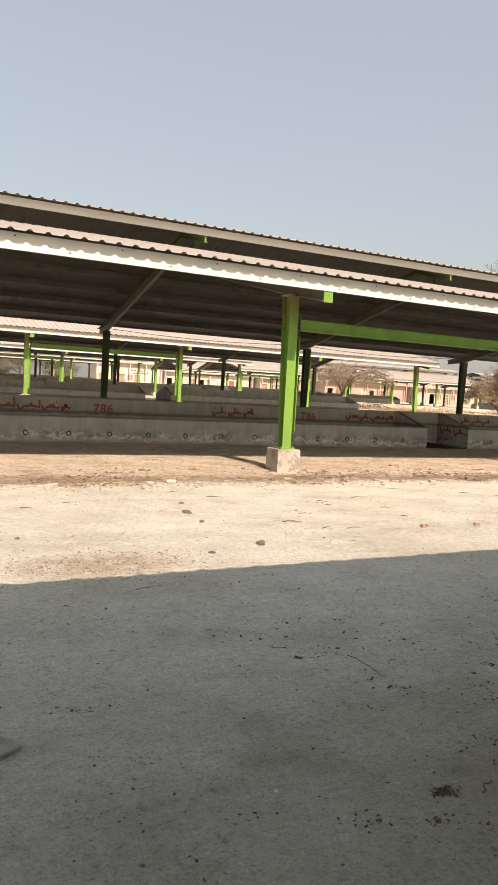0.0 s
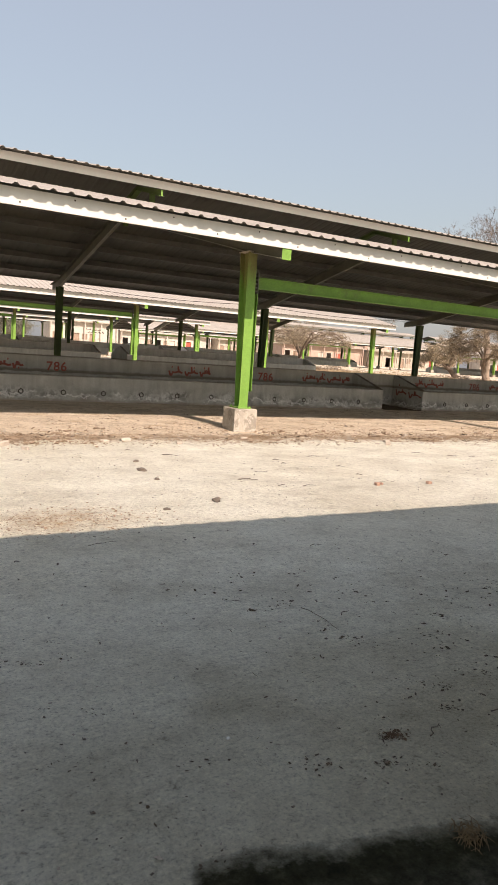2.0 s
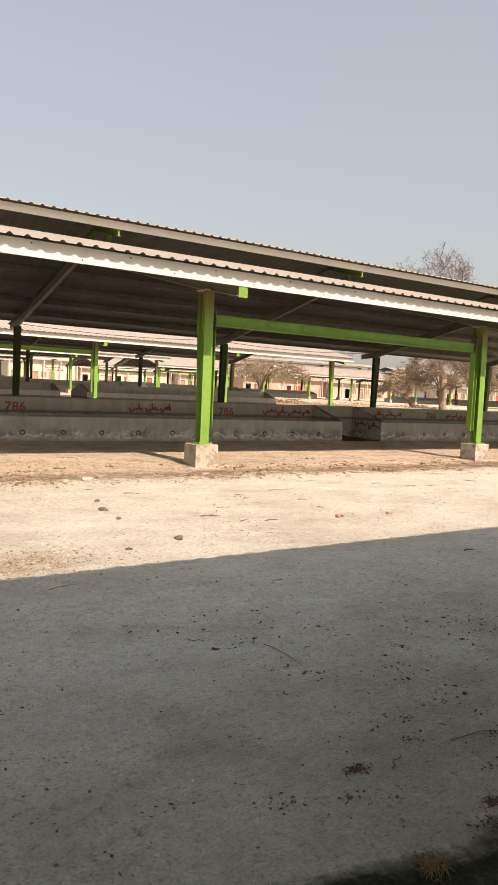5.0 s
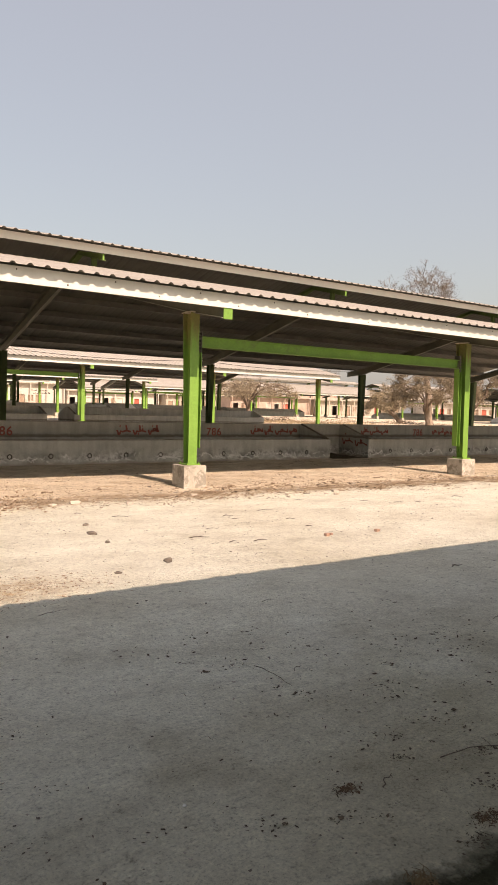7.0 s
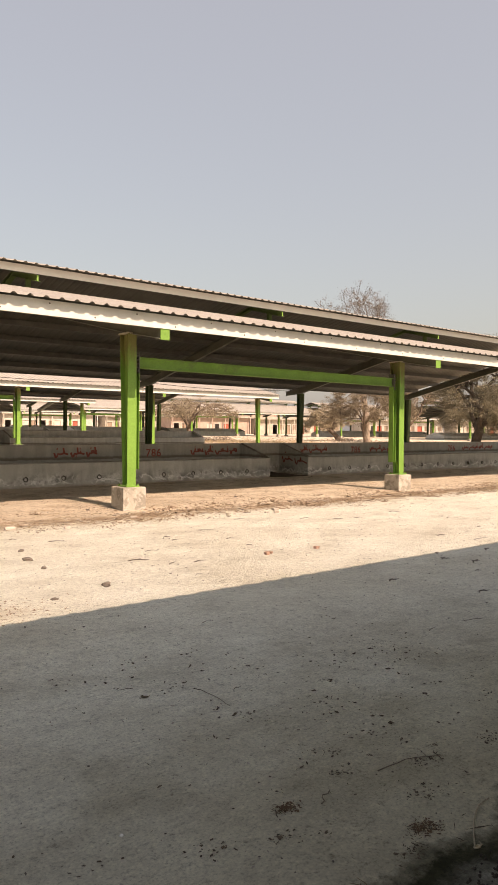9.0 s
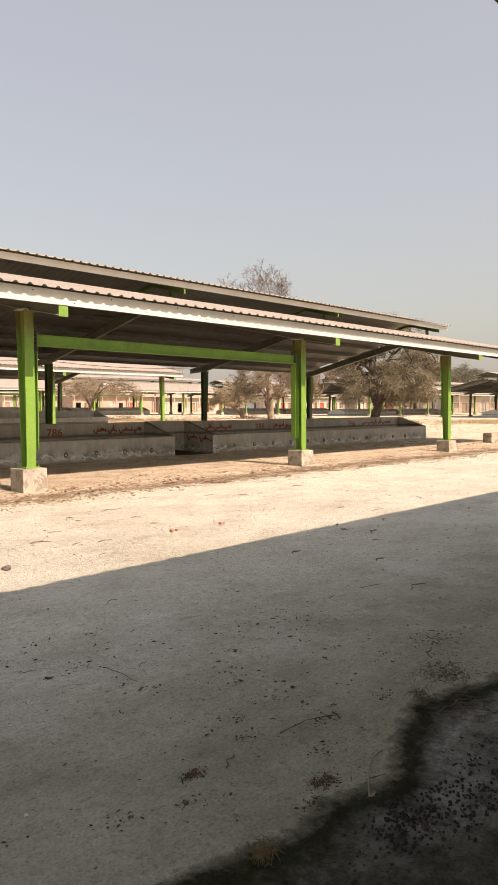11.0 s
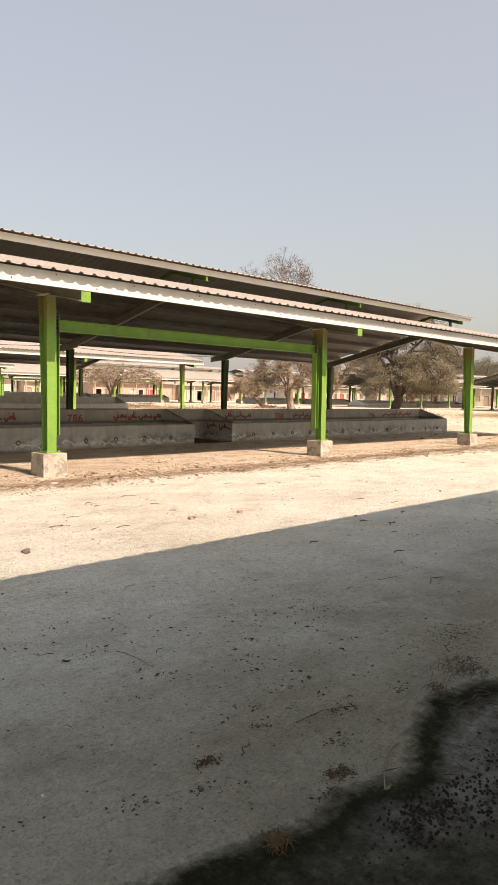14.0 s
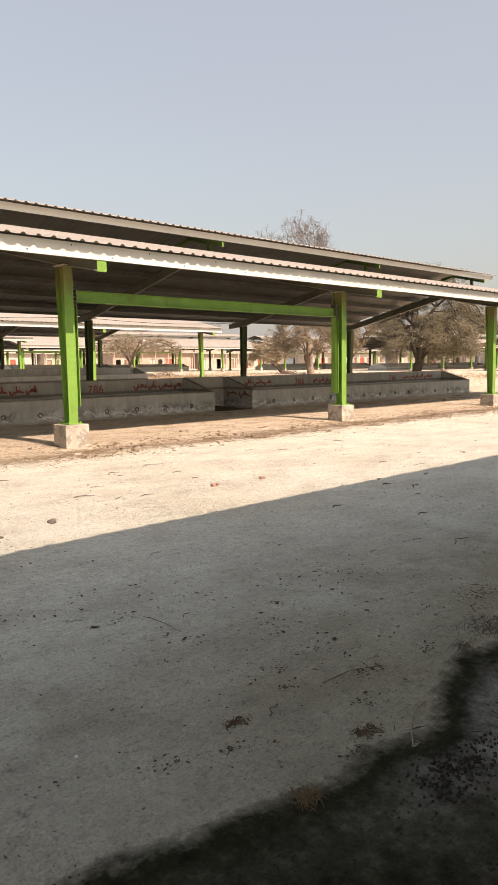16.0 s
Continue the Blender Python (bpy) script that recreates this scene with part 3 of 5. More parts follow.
def base_plate_mesh():
    bm = box(bmesh.new(), (-0.14, -0.17, 0.408), (0.14, 0.17, 0.432), 0.003)
    for x in (-0.115, 0.115):
        for y in (-0.145, 0.145):
            bmesh.ops.create_cone(bm, cap_ends=True, segments=6, radius1=0.016, radius2=0.014, depth=0.03, matrix=Matrix.Translation((x, y, 0.445)))
    return bm


def rafter_mesh(side, lower=False):
    """An I rafter from the eave end to the ridge, or its lower flange alone."""
    bm = bmesh.new()
    pts = [(-1.13, 3.035, 3.24), (0.1, 3.26, 3.5), (RIDGE_Y - 0.005, roof_z(RIDGE_Y) - 0.55, roof_z(RIDGE_Y) - 0.24)]
    if side > 0:
        pts = [(WIDE - y, a, b) for y, a, b in [(-0.96, 3.17, 3.36), (0.1, 3.235, 3.5), pts[2]]]
    for (ya, a0, a1), (yb, b0, b1) in zip(pts, pts[1:]):
        f = 0.014
        if lower:
            prism(bm, [(ya, a0), (yb, b0), (yb, b0 + f), (ya, a0 + f)], 0, -0.045, 0.045)
            continue
        prism(bm, [(ya, a1 - f), (yb, b1 - f), (yb, b1), (ya, a1)], 0, -0.09, 0.09)
        prism(bm, [(ya, a0 + f), (yb, b0 + f), (yb, b1 - f), (ya, a1 - f)], 0, -0.006, 0.006)
    return bm


def purlin(bm, x0, x1, y, z):
    prism(bm, [(y - 0.03, z - 0.16), (y + 0.03, z - 0.16), (y + 0.03, z - 0.145), (y - 0.022, z - 0.145), (y - 0.022, z - 0.012), (y + 0.03, z - 0.012), (y + 0.03, z), (y - 0.03, z)], 0, x0, x1)
    return bm


def build_shed():
    shed = thing("market_shed", "long open steel shed, green columns, pale ribbed sheet roof", "shed", "sheds of the market")
    xs = [k * BAY for k in range(FIRST, LAST + 1)]
    # footings
    bm = box(bmesh.new(), (-0.236, -0.236, -0.35), (0.236, 0.236, 0.408), 0.012)
    foot = part("footing", bm, M["footing"], shed, "worn square concrete footing")
    foot.location = (xs[0], 0, 0)
    col = part("column", column_mesh(), M["column"], shed)
    lid = part("cap_plate", box(bmesh.new(), (-0.11, -0.14, 3.24), (0.11, 0.24, 3.258), 0.003), M["cream"], shed, "pale bare steel cap plate")
    lid.location = (xs[0], 0, 0)
    col.location = (xs[0], 0, 0)
    ra = part("rafter", rafter_mesh(-1), M["rafter"], shed)
    ra.location = (xs[0], 0, 0)
    rb = part("rafter", rafter_mesh(1), M["rafter"], shed)
    rb.location = (REAR[0], 0, 0)
    fa = part("lower_flange", rafter_mesh(-1, True), M["flange"], ra, "lower flange, coloured pale for the light on its edge")
    fb = part("lower_flange", rafter_mesh(1, True), M["flange"], rb, "lower flange, coloured pale for the light on its edge")
    tip = part("rafter_end", box(bmesh.new(), (-0.085, -1.146, 3.02), (0.095, -1.132, 3.24), 0.003), M["green"], shed, "bright green rafter end plate")
    tip.location = (xs[0] + 0.07, 0, 0)
    plate = part("base_plate", base_plate_mesh(), M["column"], col, "bolted steel base plate")
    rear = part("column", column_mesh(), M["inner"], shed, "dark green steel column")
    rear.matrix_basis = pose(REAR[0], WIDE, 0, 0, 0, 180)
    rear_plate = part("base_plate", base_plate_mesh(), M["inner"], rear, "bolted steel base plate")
    for i, x in enumerate(xs):
        if i:
            again(foot, shed, (x, 0, 0))
            again(plate, again(col, shed, (x, 0, 0)), (0, 0, 0))
            again(lid, shed, (x, 0, 0))
            again(fa, again(ra, shed, (x, 0, 0)), (0, 0, 0))
            again(fb, again(rb, shed, (REAR[i], 0, 0)), (0, 0, 0))
            again(tip, shed, (x + 0.07, 0, 0))
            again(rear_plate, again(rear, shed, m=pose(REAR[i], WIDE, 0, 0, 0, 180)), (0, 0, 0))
        again(foot, shed, (REAR[i], WIDE, 0))
    # purlins
    for y in (-1.1, 0.15, 1.4, 2.65, 3.9, 4.95):
        for yy in (y, WIDE - y) if y > -1 else (y,):
            part("purlin", purlin(bmesh.new(), X_LEFT + 0.02, X_RIGHT - 0.02, yy, roof_z(yy) - 0.006), M["purlin"], shed)
    bm = box(bmesh.new(), (X_LEFT + 0.02, WIDE + 0.88, roof_z(WIDE + 0.91) - 0.07), (X_RIGHT - 0.02, WIDE + 0.94, roof_z(WIDE + 0.94) - 0.008))
    part("eave_angle", bm, M["purlin"], shed)
    # roof sheets, open along the ridge under a raised cap
    open_y = 5.0
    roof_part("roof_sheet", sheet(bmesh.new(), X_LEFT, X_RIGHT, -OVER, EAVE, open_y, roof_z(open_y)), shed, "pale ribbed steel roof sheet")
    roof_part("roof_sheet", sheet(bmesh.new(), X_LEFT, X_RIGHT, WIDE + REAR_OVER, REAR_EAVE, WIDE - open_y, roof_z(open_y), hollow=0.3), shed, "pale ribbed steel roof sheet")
    # eave fascia along the front
    bm = box(bmesh.new(), (X_LEFT, -1.165, 3.21), (X_RIGHT, -1.161, 3.447))
    box(bm, (X_LEFT, -1.161, 3.21), (X_RIGHT, -1.12, 3.216))
    fascia = part("fascia", bm, M["fascia"], shed, "white folded steel eave fascia")
    bm = bmesh.new()
    for i in range(int((X_RIGHT - X_LEFT) / 0.76)):
        x, z = X_LEFT + 0.3 + 0.76 * i, (3.4, 3.26)[i % 2]
        box(bm, (x - 0.011, -1.171, z - 0.011), (x + 0.011, -1.165, z + 0.011), 0.004)
    tagged(part("screw_heads", bm, M["iron"], fascia), "small dark screw heads", kind="stuff")
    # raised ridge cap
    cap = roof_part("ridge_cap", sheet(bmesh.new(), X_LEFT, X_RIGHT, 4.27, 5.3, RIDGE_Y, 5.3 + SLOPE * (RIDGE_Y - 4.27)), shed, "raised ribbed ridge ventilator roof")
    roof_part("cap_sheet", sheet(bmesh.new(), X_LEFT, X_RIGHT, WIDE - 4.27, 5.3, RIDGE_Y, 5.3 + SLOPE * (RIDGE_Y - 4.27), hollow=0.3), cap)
    for y in (4.5, WIDE - 4.5):
        part("cap_fascia", box(bmesh.new(), (X_LEFT, y - 0.002, 5.12), (X_RIGHT, y + 0.002, 5.3)), M["fascia"], cap)
    for x in xs:
        bm = bmesh.new()
        for s in (-1, 1):
            ya, yb = RIDGE_Y + s * 1.57, RIDGE_Y
            za, zb = 5.01, 5.01 + SLOPE * 1.57
            prism(bm, [(ya, za - 0.05), (yb, zb + 0.01), (yb, zb + 0.1), (ya, za + 0.1)], 0, x - 0.02, x + 0.02)
            for lift, half in ((-0.05, 0.07), (0.09, 0.07)):
                prism(bm, [(ya, za + lift), (yb, zb + max(lift, 0.0)), (yb, zb + max(lift, 0.0) + 0.012), (ya, za + lift + 0.012)], 0, x - half, x + half)
            box(bm, (x - 0.06, RIDGE_Y + s * 0.95 - 0.05, roof_z(RIDGE_Y) - 0.5), (x + 0.06, RIDGE_Y + s * 0.95 + 0.05, 5.13))
        part("cap_frame", bm, M["capgreen"], cap, "green steel frame of the ridge ventilator")
        for s in (-1, 1):
            y = RIDGE_Y + s * 1.575
            part("cap_frame_end", box(bmesh.new(), (x - 0.022, y - 0.006, 4.97), (x + 0.022, y + 0.006, 5.1)), M["green"], cap, "bright green frame end")
    # portal bracing in two bays
    for k in (-2, 0):
        for y in (0.06, ):
            x0, x1 = k * BAY, (k + 1) * BAY
            bm = prism(bmesh.new(), [(y + u, 2.722 + v) for u, v in ibeam_outline(0.13, 0.206)], 0, x0 + 0.2, x1 - 0.2)
            beam = part("tie_beam", bm, M["green"], shed, "green steel bracing beam")
            for xx, s in ((x0, 1), (x1, -1)):
                bm = prism(bmesh.new(), [(xx + s * 0.155 + u, y + v) for v, u in ibeam_outline(0.15, 0.11)], 2, 0.72, 2.6)
                part("brace_post", bm, M["green"], shed, "green steel post bolted beside the column")
                bm = box(bmesh.new(), (xx + s * 0.195 - 0.008, y - 0.09, 2.52), (xx + s * 0.195 + 0.008, y + 0.09, 2.93))
                for dz in (2.56, 2.63, 2.7, 2.77, 2.84, 2.9):
                    box(bm, (xx + s * 0.16 - 0.03, y - 0.075, dz - 0.012), (xx + s * 0.16 + 0.03, y - 0.05, dz + 0.012))
                part("end_plate", bm, M["purlin"], beam, "grey bolted end plate")
    return shed


shed_front = build_shed()
shed_front.matrix_basis = pose(0, 0, 0.015, 0, 0.15, 0)


# a thin cable slung under the rear eave
bm = bmesh.new()
line = [(REAR[2] + (REAR[4] - REAR[2]) * i / 32, WIDE + 0.6, 3.4 - 0.13 * abs(math.sin(math.pi * i / 16))) for i in range(33)]
tube(bm, line, [0.009] * 33, 5)
tagged(part("cable", bm, M["iron"]), "thin black cable slung under the rear eave", "cable")


# ---------------------------------------------------------------- troughs
def trough_parts(parent, length):
    """A double feeding trough: low outer walls, a high middle wall and sloping end walls."""
    h, H, w, t = 0.59, 1.0, 1.45, 0.14
    L = length
    for q in (-1, 1):
        o = [(q * w, -0.3), (q * w, h - 0.03), (q * (w - 0.03), h), (q * (w - t), h), (q * (w - t - 0.05), 0.3), (q * 0.102, 0.3), (q * 0.102, -0.3)]
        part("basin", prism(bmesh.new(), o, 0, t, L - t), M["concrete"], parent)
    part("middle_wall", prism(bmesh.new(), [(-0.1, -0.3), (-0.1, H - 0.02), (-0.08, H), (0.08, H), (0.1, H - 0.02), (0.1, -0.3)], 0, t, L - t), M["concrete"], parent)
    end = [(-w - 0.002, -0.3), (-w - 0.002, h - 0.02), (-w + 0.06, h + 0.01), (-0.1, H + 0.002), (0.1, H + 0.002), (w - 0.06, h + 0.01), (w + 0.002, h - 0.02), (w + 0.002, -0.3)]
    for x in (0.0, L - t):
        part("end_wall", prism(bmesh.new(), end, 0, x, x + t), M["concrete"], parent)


def ring_part(parent, x, y, z, tilt):
    m = Matrix.Translation((x, y, z - 0.05)) @ Matrix.Rotation(radians(tilt), 4, "X")
    bm = ring_mesh(bmesh.new(), m, 0.05, 0.011, 16, 6)
    tube(bm, [(x, y + 0.05, z + 0.006), (x, y - 0.012, z + 0.006)], [0.012, 0.012], 6)
    return part("tether_ring", bm, M["iron"], parent, "dark iron tether ring")


def build_trough(x0, length, label, at_y=6.1, z=0.09, rings=True):
    tr = thing("feeding_trough", label, "trough", "feeding troughs", (x0, at_y, z))
    trough_parts(tr, length)
    if rings:
        k = int((length - 0.9) / 0.945)
        for i in range(k + 1):
            ring_part(tr, length - 0.9 - i * 0.945 if x0 < 5 else 0.93 + i * 0.945, -1.45 - 0.02, 0.25, random.uniform(-8, 8))
    return tr


trough_a = build_trough(-5.85, 13.14, "grey cement feeding trough with iron rings and red writing")
trough_b = build_trough(8.85, 13.12, "grey cement feeding trough, salt-stained, red writing on its end")


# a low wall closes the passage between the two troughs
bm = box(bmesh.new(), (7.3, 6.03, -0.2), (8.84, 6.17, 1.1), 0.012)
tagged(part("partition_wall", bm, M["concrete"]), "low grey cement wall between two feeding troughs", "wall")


def shade_sheet(x0, x1, y0, y1, tall, label):
    """An uneven dark layer, added for shade, that thins out towards its rim."""
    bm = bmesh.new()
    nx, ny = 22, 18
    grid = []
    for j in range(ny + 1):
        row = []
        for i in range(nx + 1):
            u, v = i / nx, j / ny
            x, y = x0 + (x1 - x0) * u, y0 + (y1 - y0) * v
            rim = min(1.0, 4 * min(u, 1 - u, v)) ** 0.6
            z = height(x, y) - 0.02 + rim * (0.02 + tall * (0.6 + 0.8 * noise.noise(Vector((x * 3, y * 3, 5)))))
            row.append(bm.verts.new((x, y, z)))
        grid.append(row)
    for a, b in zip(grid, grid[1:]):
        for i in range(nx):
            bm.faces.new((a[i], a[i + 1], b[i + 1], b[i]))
    return tagged(part("passage_shade", bm, M["dung"], smooth=True), label, "dung", kind="stuff")


# a dung-coloured layer added to deepen the shade in the passage
shade_sheet(7.31, 8.83, 4.5, 6.02, 0.07, "dark layer added for shade in the passage between troughs")


# red brush writing on the troughs
def ribbon(bm, pts, width, put):
    """A flat brush stroke through points (u, v); put lays it on its wall."""
    P = [Vector(p) for p in pts]
    rows = []
    for i, p in enumerate(P):
        q = P[min(i + 1, len(P) - 1)] - P[max(i - 1, 0)]
        q = q.normalized() if q.length else Vector((1, 0))
        k = Vector((-q.y, q.x)) * width / 2
        rows.append((bm.verts.new(put(*(p - k))), bm.verts.new(put(*(p + k)))))
    for a, b in zip(rows, rows[1:]):
        bm.faces.new((a[0], b[0], b[1], a[1]))
    return bm


def bars_of_writing(parent, width, tall, put, rng, material, pen=0.17):
    """Unreadable brush writing: a run of short curved and upright bars."""
    bm = bmesh.new()
    u, brush = 0.0, pen * tall
    while u < width - 0.1:
        w = min(rng.uniform(0.9, 1.9) * tall, width - u)
        base = rng.uniform(0.3, 0.42) * tall
        # one joined run along the base line that ends in a bowl
        run = [(u + w * t, base + 0.05 * tall * math.sin(11 * t + u)) for t in np.linspace(0.3, 1, 7)]
        bowl = [(u + w * (0.3 - 0.26 * t), base - rng.uniform(0.3, 0.4) * tall * math.sin(math.pi * t) + 0.1 * tall * t) for t in np.linspace(0, 1, 7)]
        ribbon(bm, bowl[::-1] + run[1:], brush, put)
        for _ in range(rng.randint(1, 3)):
            a = u + w * rng.uniform(0.3, 0.95)
            ribbon(bm, [(a, base), (a + 0.02 * tall, base + rng.uniform(0.2, 0.32) * tall)], brush, put)
        if rng.random() < 0.55:
            a = u + w * rng.uniform(0.5, 1.0)
            ribbon(bm, [(a, base), (a - 0.06 * tall, tall * rng.uniform(0.85, 1.05))], brush, put)
        if rng.random() < 0.5:
            a, r = u + w * rng.uniform(0.45, 0.9), 0.11 * tall
            ribbon(bm, [(a + r * math.cos(q), base + r + r * math.sin(q)) for q in np.linspace(-1.5, 4.4, 9)], brush * 0.8, put)
        for _ in range(rng.randint(0, 2)):
            a, v = u + w * rng.uniform(0.1, 0.9), rng.choice((base + 0.45 * tall, base - 0.25 * tall))
            ribbon(bm, [(a, v), (a + 0.09 * tall, v - 0.02 * tall)], brush, put)
        u += w + rng.uniform(0.02, 0.2) * tall
    return tagged(part("painted_writing", bm, material, parent), "faded brush writing", kind="stuff")


def number_786(parent, put, size):
    cu = bpy.data.curves.new("number", "FONT")
    cu.body, cu.size, cu.offset, cu.space_character = "786", size, 0.006, 1.12
    ob = bpy.data.objects.new("number", cu)
    scene.collection.objects.link(ob)
    bpy.context.view_layer.update()
    me = bpy.data.meshes.new_from_object(ob.evaluated_get(bpy.context.evaluated_depsgraph_get()))
    bpy.data.objects.remove(ob)
    for v in me.vertices:
        v.co = put(v.co.x, v.co.y)
    me.name = "painted_number"
    me.materials.clear()
    me.materials.append(M["red"])
    o = new("painted_number", me)
    o.parent = parent
    tagged(o, "faded red painted number")


rng = random.Random(5)
for tr, x0, runs, numbers in ((trough_a, -5.85, [(-5.0, 2.25), (1.02, 1.25), (5.3, 1.75)], [-2.2, 3.78]),
                              (trough_b, 8.85, [(9.75, 1.25), (13.2, 1.4), (18.9, 2.2)], [12.2, 17.9])):
    for x, w in runs:
        bars_of_writing(tr, w, 0.3, lambda u, v, x=x, x0=x0: Vector((x - x0 + u, -0.104, 0.645 + v)), rng, M["red"])
    for x in numbers:
        number_786(tr, lambda u, v, x=x, x0=x0: Vector((x - x0 + u, -0.104, 0.64 + v)), 0.31)
# darker writing on the end wall
bars_of_writing(trough_b, 1.2, 0.46, lambda u, v: Vector((-0.004, -0.2 - u, 0.38 - 0.1 * u + v * (1 - 0.2 * u))), random.Random(4), M["darkred"], 0.11)

# other sheds of the same kind, on their own ground
SHEDS = [(-1.55, 22.7), (-3.4, 44.5), (45.0, 66.3), (-6.0, 66.3), (45.3, 88.3), (90.5, 20.6), (87.0, 64.9), (88.0, 42.5), (-4.0, 88.3)]
for sx, sy in SHEDS:
    near = sy < 30 and sx < 0          # the next shed stands a little higher and falls towards the east
    copy_thing(shed_front, pose(sx, sy, rise(sy, sx) - (0.01 if near else 0.1), 0, 0.2 if near else 0, 0))
shed_behind = copy_thing(shed_front, pose(0.6 + BAY, -9.928 - REAR_OVER - WIDE, -0.069, 0, 0, 0.65))
bm = box(bmesh.new(), (X_LEFT, WIDE + 0.95, REAR_EAVE - 0.1), (X_RIGHT, WIDE + 0.954, REAR_EAVE))
part("fascia", bm, M["fascia"], shed_behind, "narrow steel eave trim")
plain_trough = None
for sx, sy in SHEDS:
    for tx in (-20.55, -5.85, 8.85) if sx < 0 else (-14.5, -0.5):
        there = (sx + tx, sy + 6.1, rise(sy + 6, sx + tx))
        if plain_trough:
            copy_thing(plain_trough, pose(*there))
        else:
            plain_trough = thing("feeding_trough", "plain grey cement feeding trough under a shed", "trough", "feeding troughs", there)
            trough_parts(plain_trough, 13.14)


# ---------------------------------------------------------------- trees
def grow(rng, start, way, length, radius, depth, spread, droop, out, tips, steps=4):
    """One limb and the limbs that fork from it; out takes tubes, tips the twig points."""
    pts, rad = [Vector(start)], [radius]
    d = Vector(way).normalized()
    for i in range(steps):
        d = (d + Vector((rng.uniform(-1, 1), rng.uniform(-1, 1), rng.uniform(-0.6, 0.8) - droop)) * 0.22).normalized()
        pts.append(pts[-1] + d * length / steps)
        rad.append(radius * (1 - 0.5 * (i + 1) / steps))
    out.append((pts, rad, 7 if depth > 3 else 5 if depth > 1 else 3))
    if depth <= 2:
        tips.extend(pts[1:])
    if depth == 0:
        return
    for i in range(rng.choice((2, 3, 3)) if depth > 1 else 3):
        k = rng.randint(2, steps) if i else steps
        side = Vector((rng.uniform(-1, 1), rng.uniform(-1, 1), rng.uniform(-0.35, 0.75))).normalized()
        grow(rng, pts[k], d + side * spread, length * rng.uniform(0.62, 0.85), rad[k] * rng.uniform(0.6, 0.8), depth - 1, spread, droop, out, tips, 3 if depth < 3 else steps)


def leaf_cloud(name, rng, tips, count, size, reach, material, parent, label=""):
    verts, faces = [], []
    for _ in range(count):
        p = rng.choice(tips)
        c = p + Vector((rng.gauss(0, reach), rng.gauss(0, reach), rng.gauss(0, reach * 0.8)))
        n = Vector((rng.uniform(-1, 1), rng.uniform(-1, 1), rng.uniform(-0.4, 1))).normalized()
        u = n.orthogonal().normalized()
        u.rotate(Matrix.Rotation(rng.uniform(0, 6.28), 3, n))
        w = n.cross(u)
        a, b = size * rng.uniform(0.6, 1.3), size * rng.uniform(0.3, 0.7)
        i = len(verts)
        verts += [c - u * a, c - w * b, c + u * a, c + w * b + n * a * 0.25]
        faces.append((i, i + 1, i + 2, i + 3))
    me = bpy.data.meshes.new(name)
    me.from_pydata(verts, [], faces)
    me.materials.append(material)
    ob = new(name, me)
    ob.parent = parent
    if label:
        tagged(ob, label)
    return ob


def sprigs(name, rng, tips, count, size, reach, material, parent):
    """Feathery foliage: short slender sprays that hang about the twig points, thick here and thin there."""
    verts, faces = [], []
    weight = [rng.random() ** 2 + 0.06 for _ in tips]
    for p in rng.choices(tips, weight, k=count):
        c = p + Vector((rng.gauss(0, reach), rng.gauss(0, reach), rng.gauss(0, reach * 0.55)))
        u = (c - p) * 0.6 / reach + Vector((rng.gauss(0, 0.7), rng.gauss(0, 0.7), rng.gauss(-0.15, 0.45)))
        u = u.normalized() if u.length > 1e-4 else Vector((1, 0, 0))
        w = u.orthogonal().normalized()
        w.rotate(Matrix.Rotation(rng.uniform(0, 6.28), 3, u))
        a, b = size * rng.uniform(0.6, 1.6), size * rng.uniform(0.1, 0.22)
        i = len(verts)
        verts += [c - u * a, c - w * b, c + u * a - Vector((0, 0, a * 0.25)), c + w * b]
        faces.append((i, i + 1, i + 2, i + 3))
    me = bpy.data.meshes.new(name)
    me.from_pydata(verts, [], faces)
    me.materials.append(material)
    ob = new(name, me)
    ob.parent = parent
    return ob


def build_tree(seed, at, lean, trunk, radius, length, depth, spread, droop, label, bark, leaves=None, leaf_count=0, leaf_size=0.1, leaf_reach=0.25, category="tree", kink=0.0, group="", limb_bark="", feathery=False):
    rng = random.Random(seed)
    tree = thing("tree", label, category, group, (at[0], at[1], rise(at[1], at[0]) - 0.1))
    out, tips = [], []
    d = Vector((lean[0], lean[1], 1)).normalized()
    pts, rad = [Vector((0, 0, 0))], [radius * 1.25]
    for i in range(6):
        d = (d + Vector((rng.uniform(-kink, kink), rng.uniform(-kink, kink), 0))).normalized()
        pts.append(pts[-1] + d * trunk / 6)
        rad.append(radius * (1 - 0.25 * (i + 1) / 6))
    bm = tube(bmesh.new(), pts, rad, 10)
    part("trunk", bm, M[bark], tree, smooth=True)
    forks = 4 if depth > 2 else 3
    for i in range(forks):
        a = 6.28 * i / forks + rng.uniform(-0.5, 0.5)
        side = Vector((math.cos(a), math.sin(a), rng.uniform(0.1, 0.5)))
        grow(rng, pts[-1 - (i % 2)], d * 0.7 + side * spread, length, radius * 0.6, depth, spread, droop, out, tips)
    bm = bmesh.new()
    for p, r, k in out:
        tube(bm, p, [max(q, 0.008) for q in r], k)
    part("branchwork", bm, M[limb_bark or bark], tree)
    if leaves:
        (sprigs if feathery else leaf_cloud)("crown", rng, tips, leaf_count, leaf_size, leaf_reach, M[leaves], tree)
    return tree


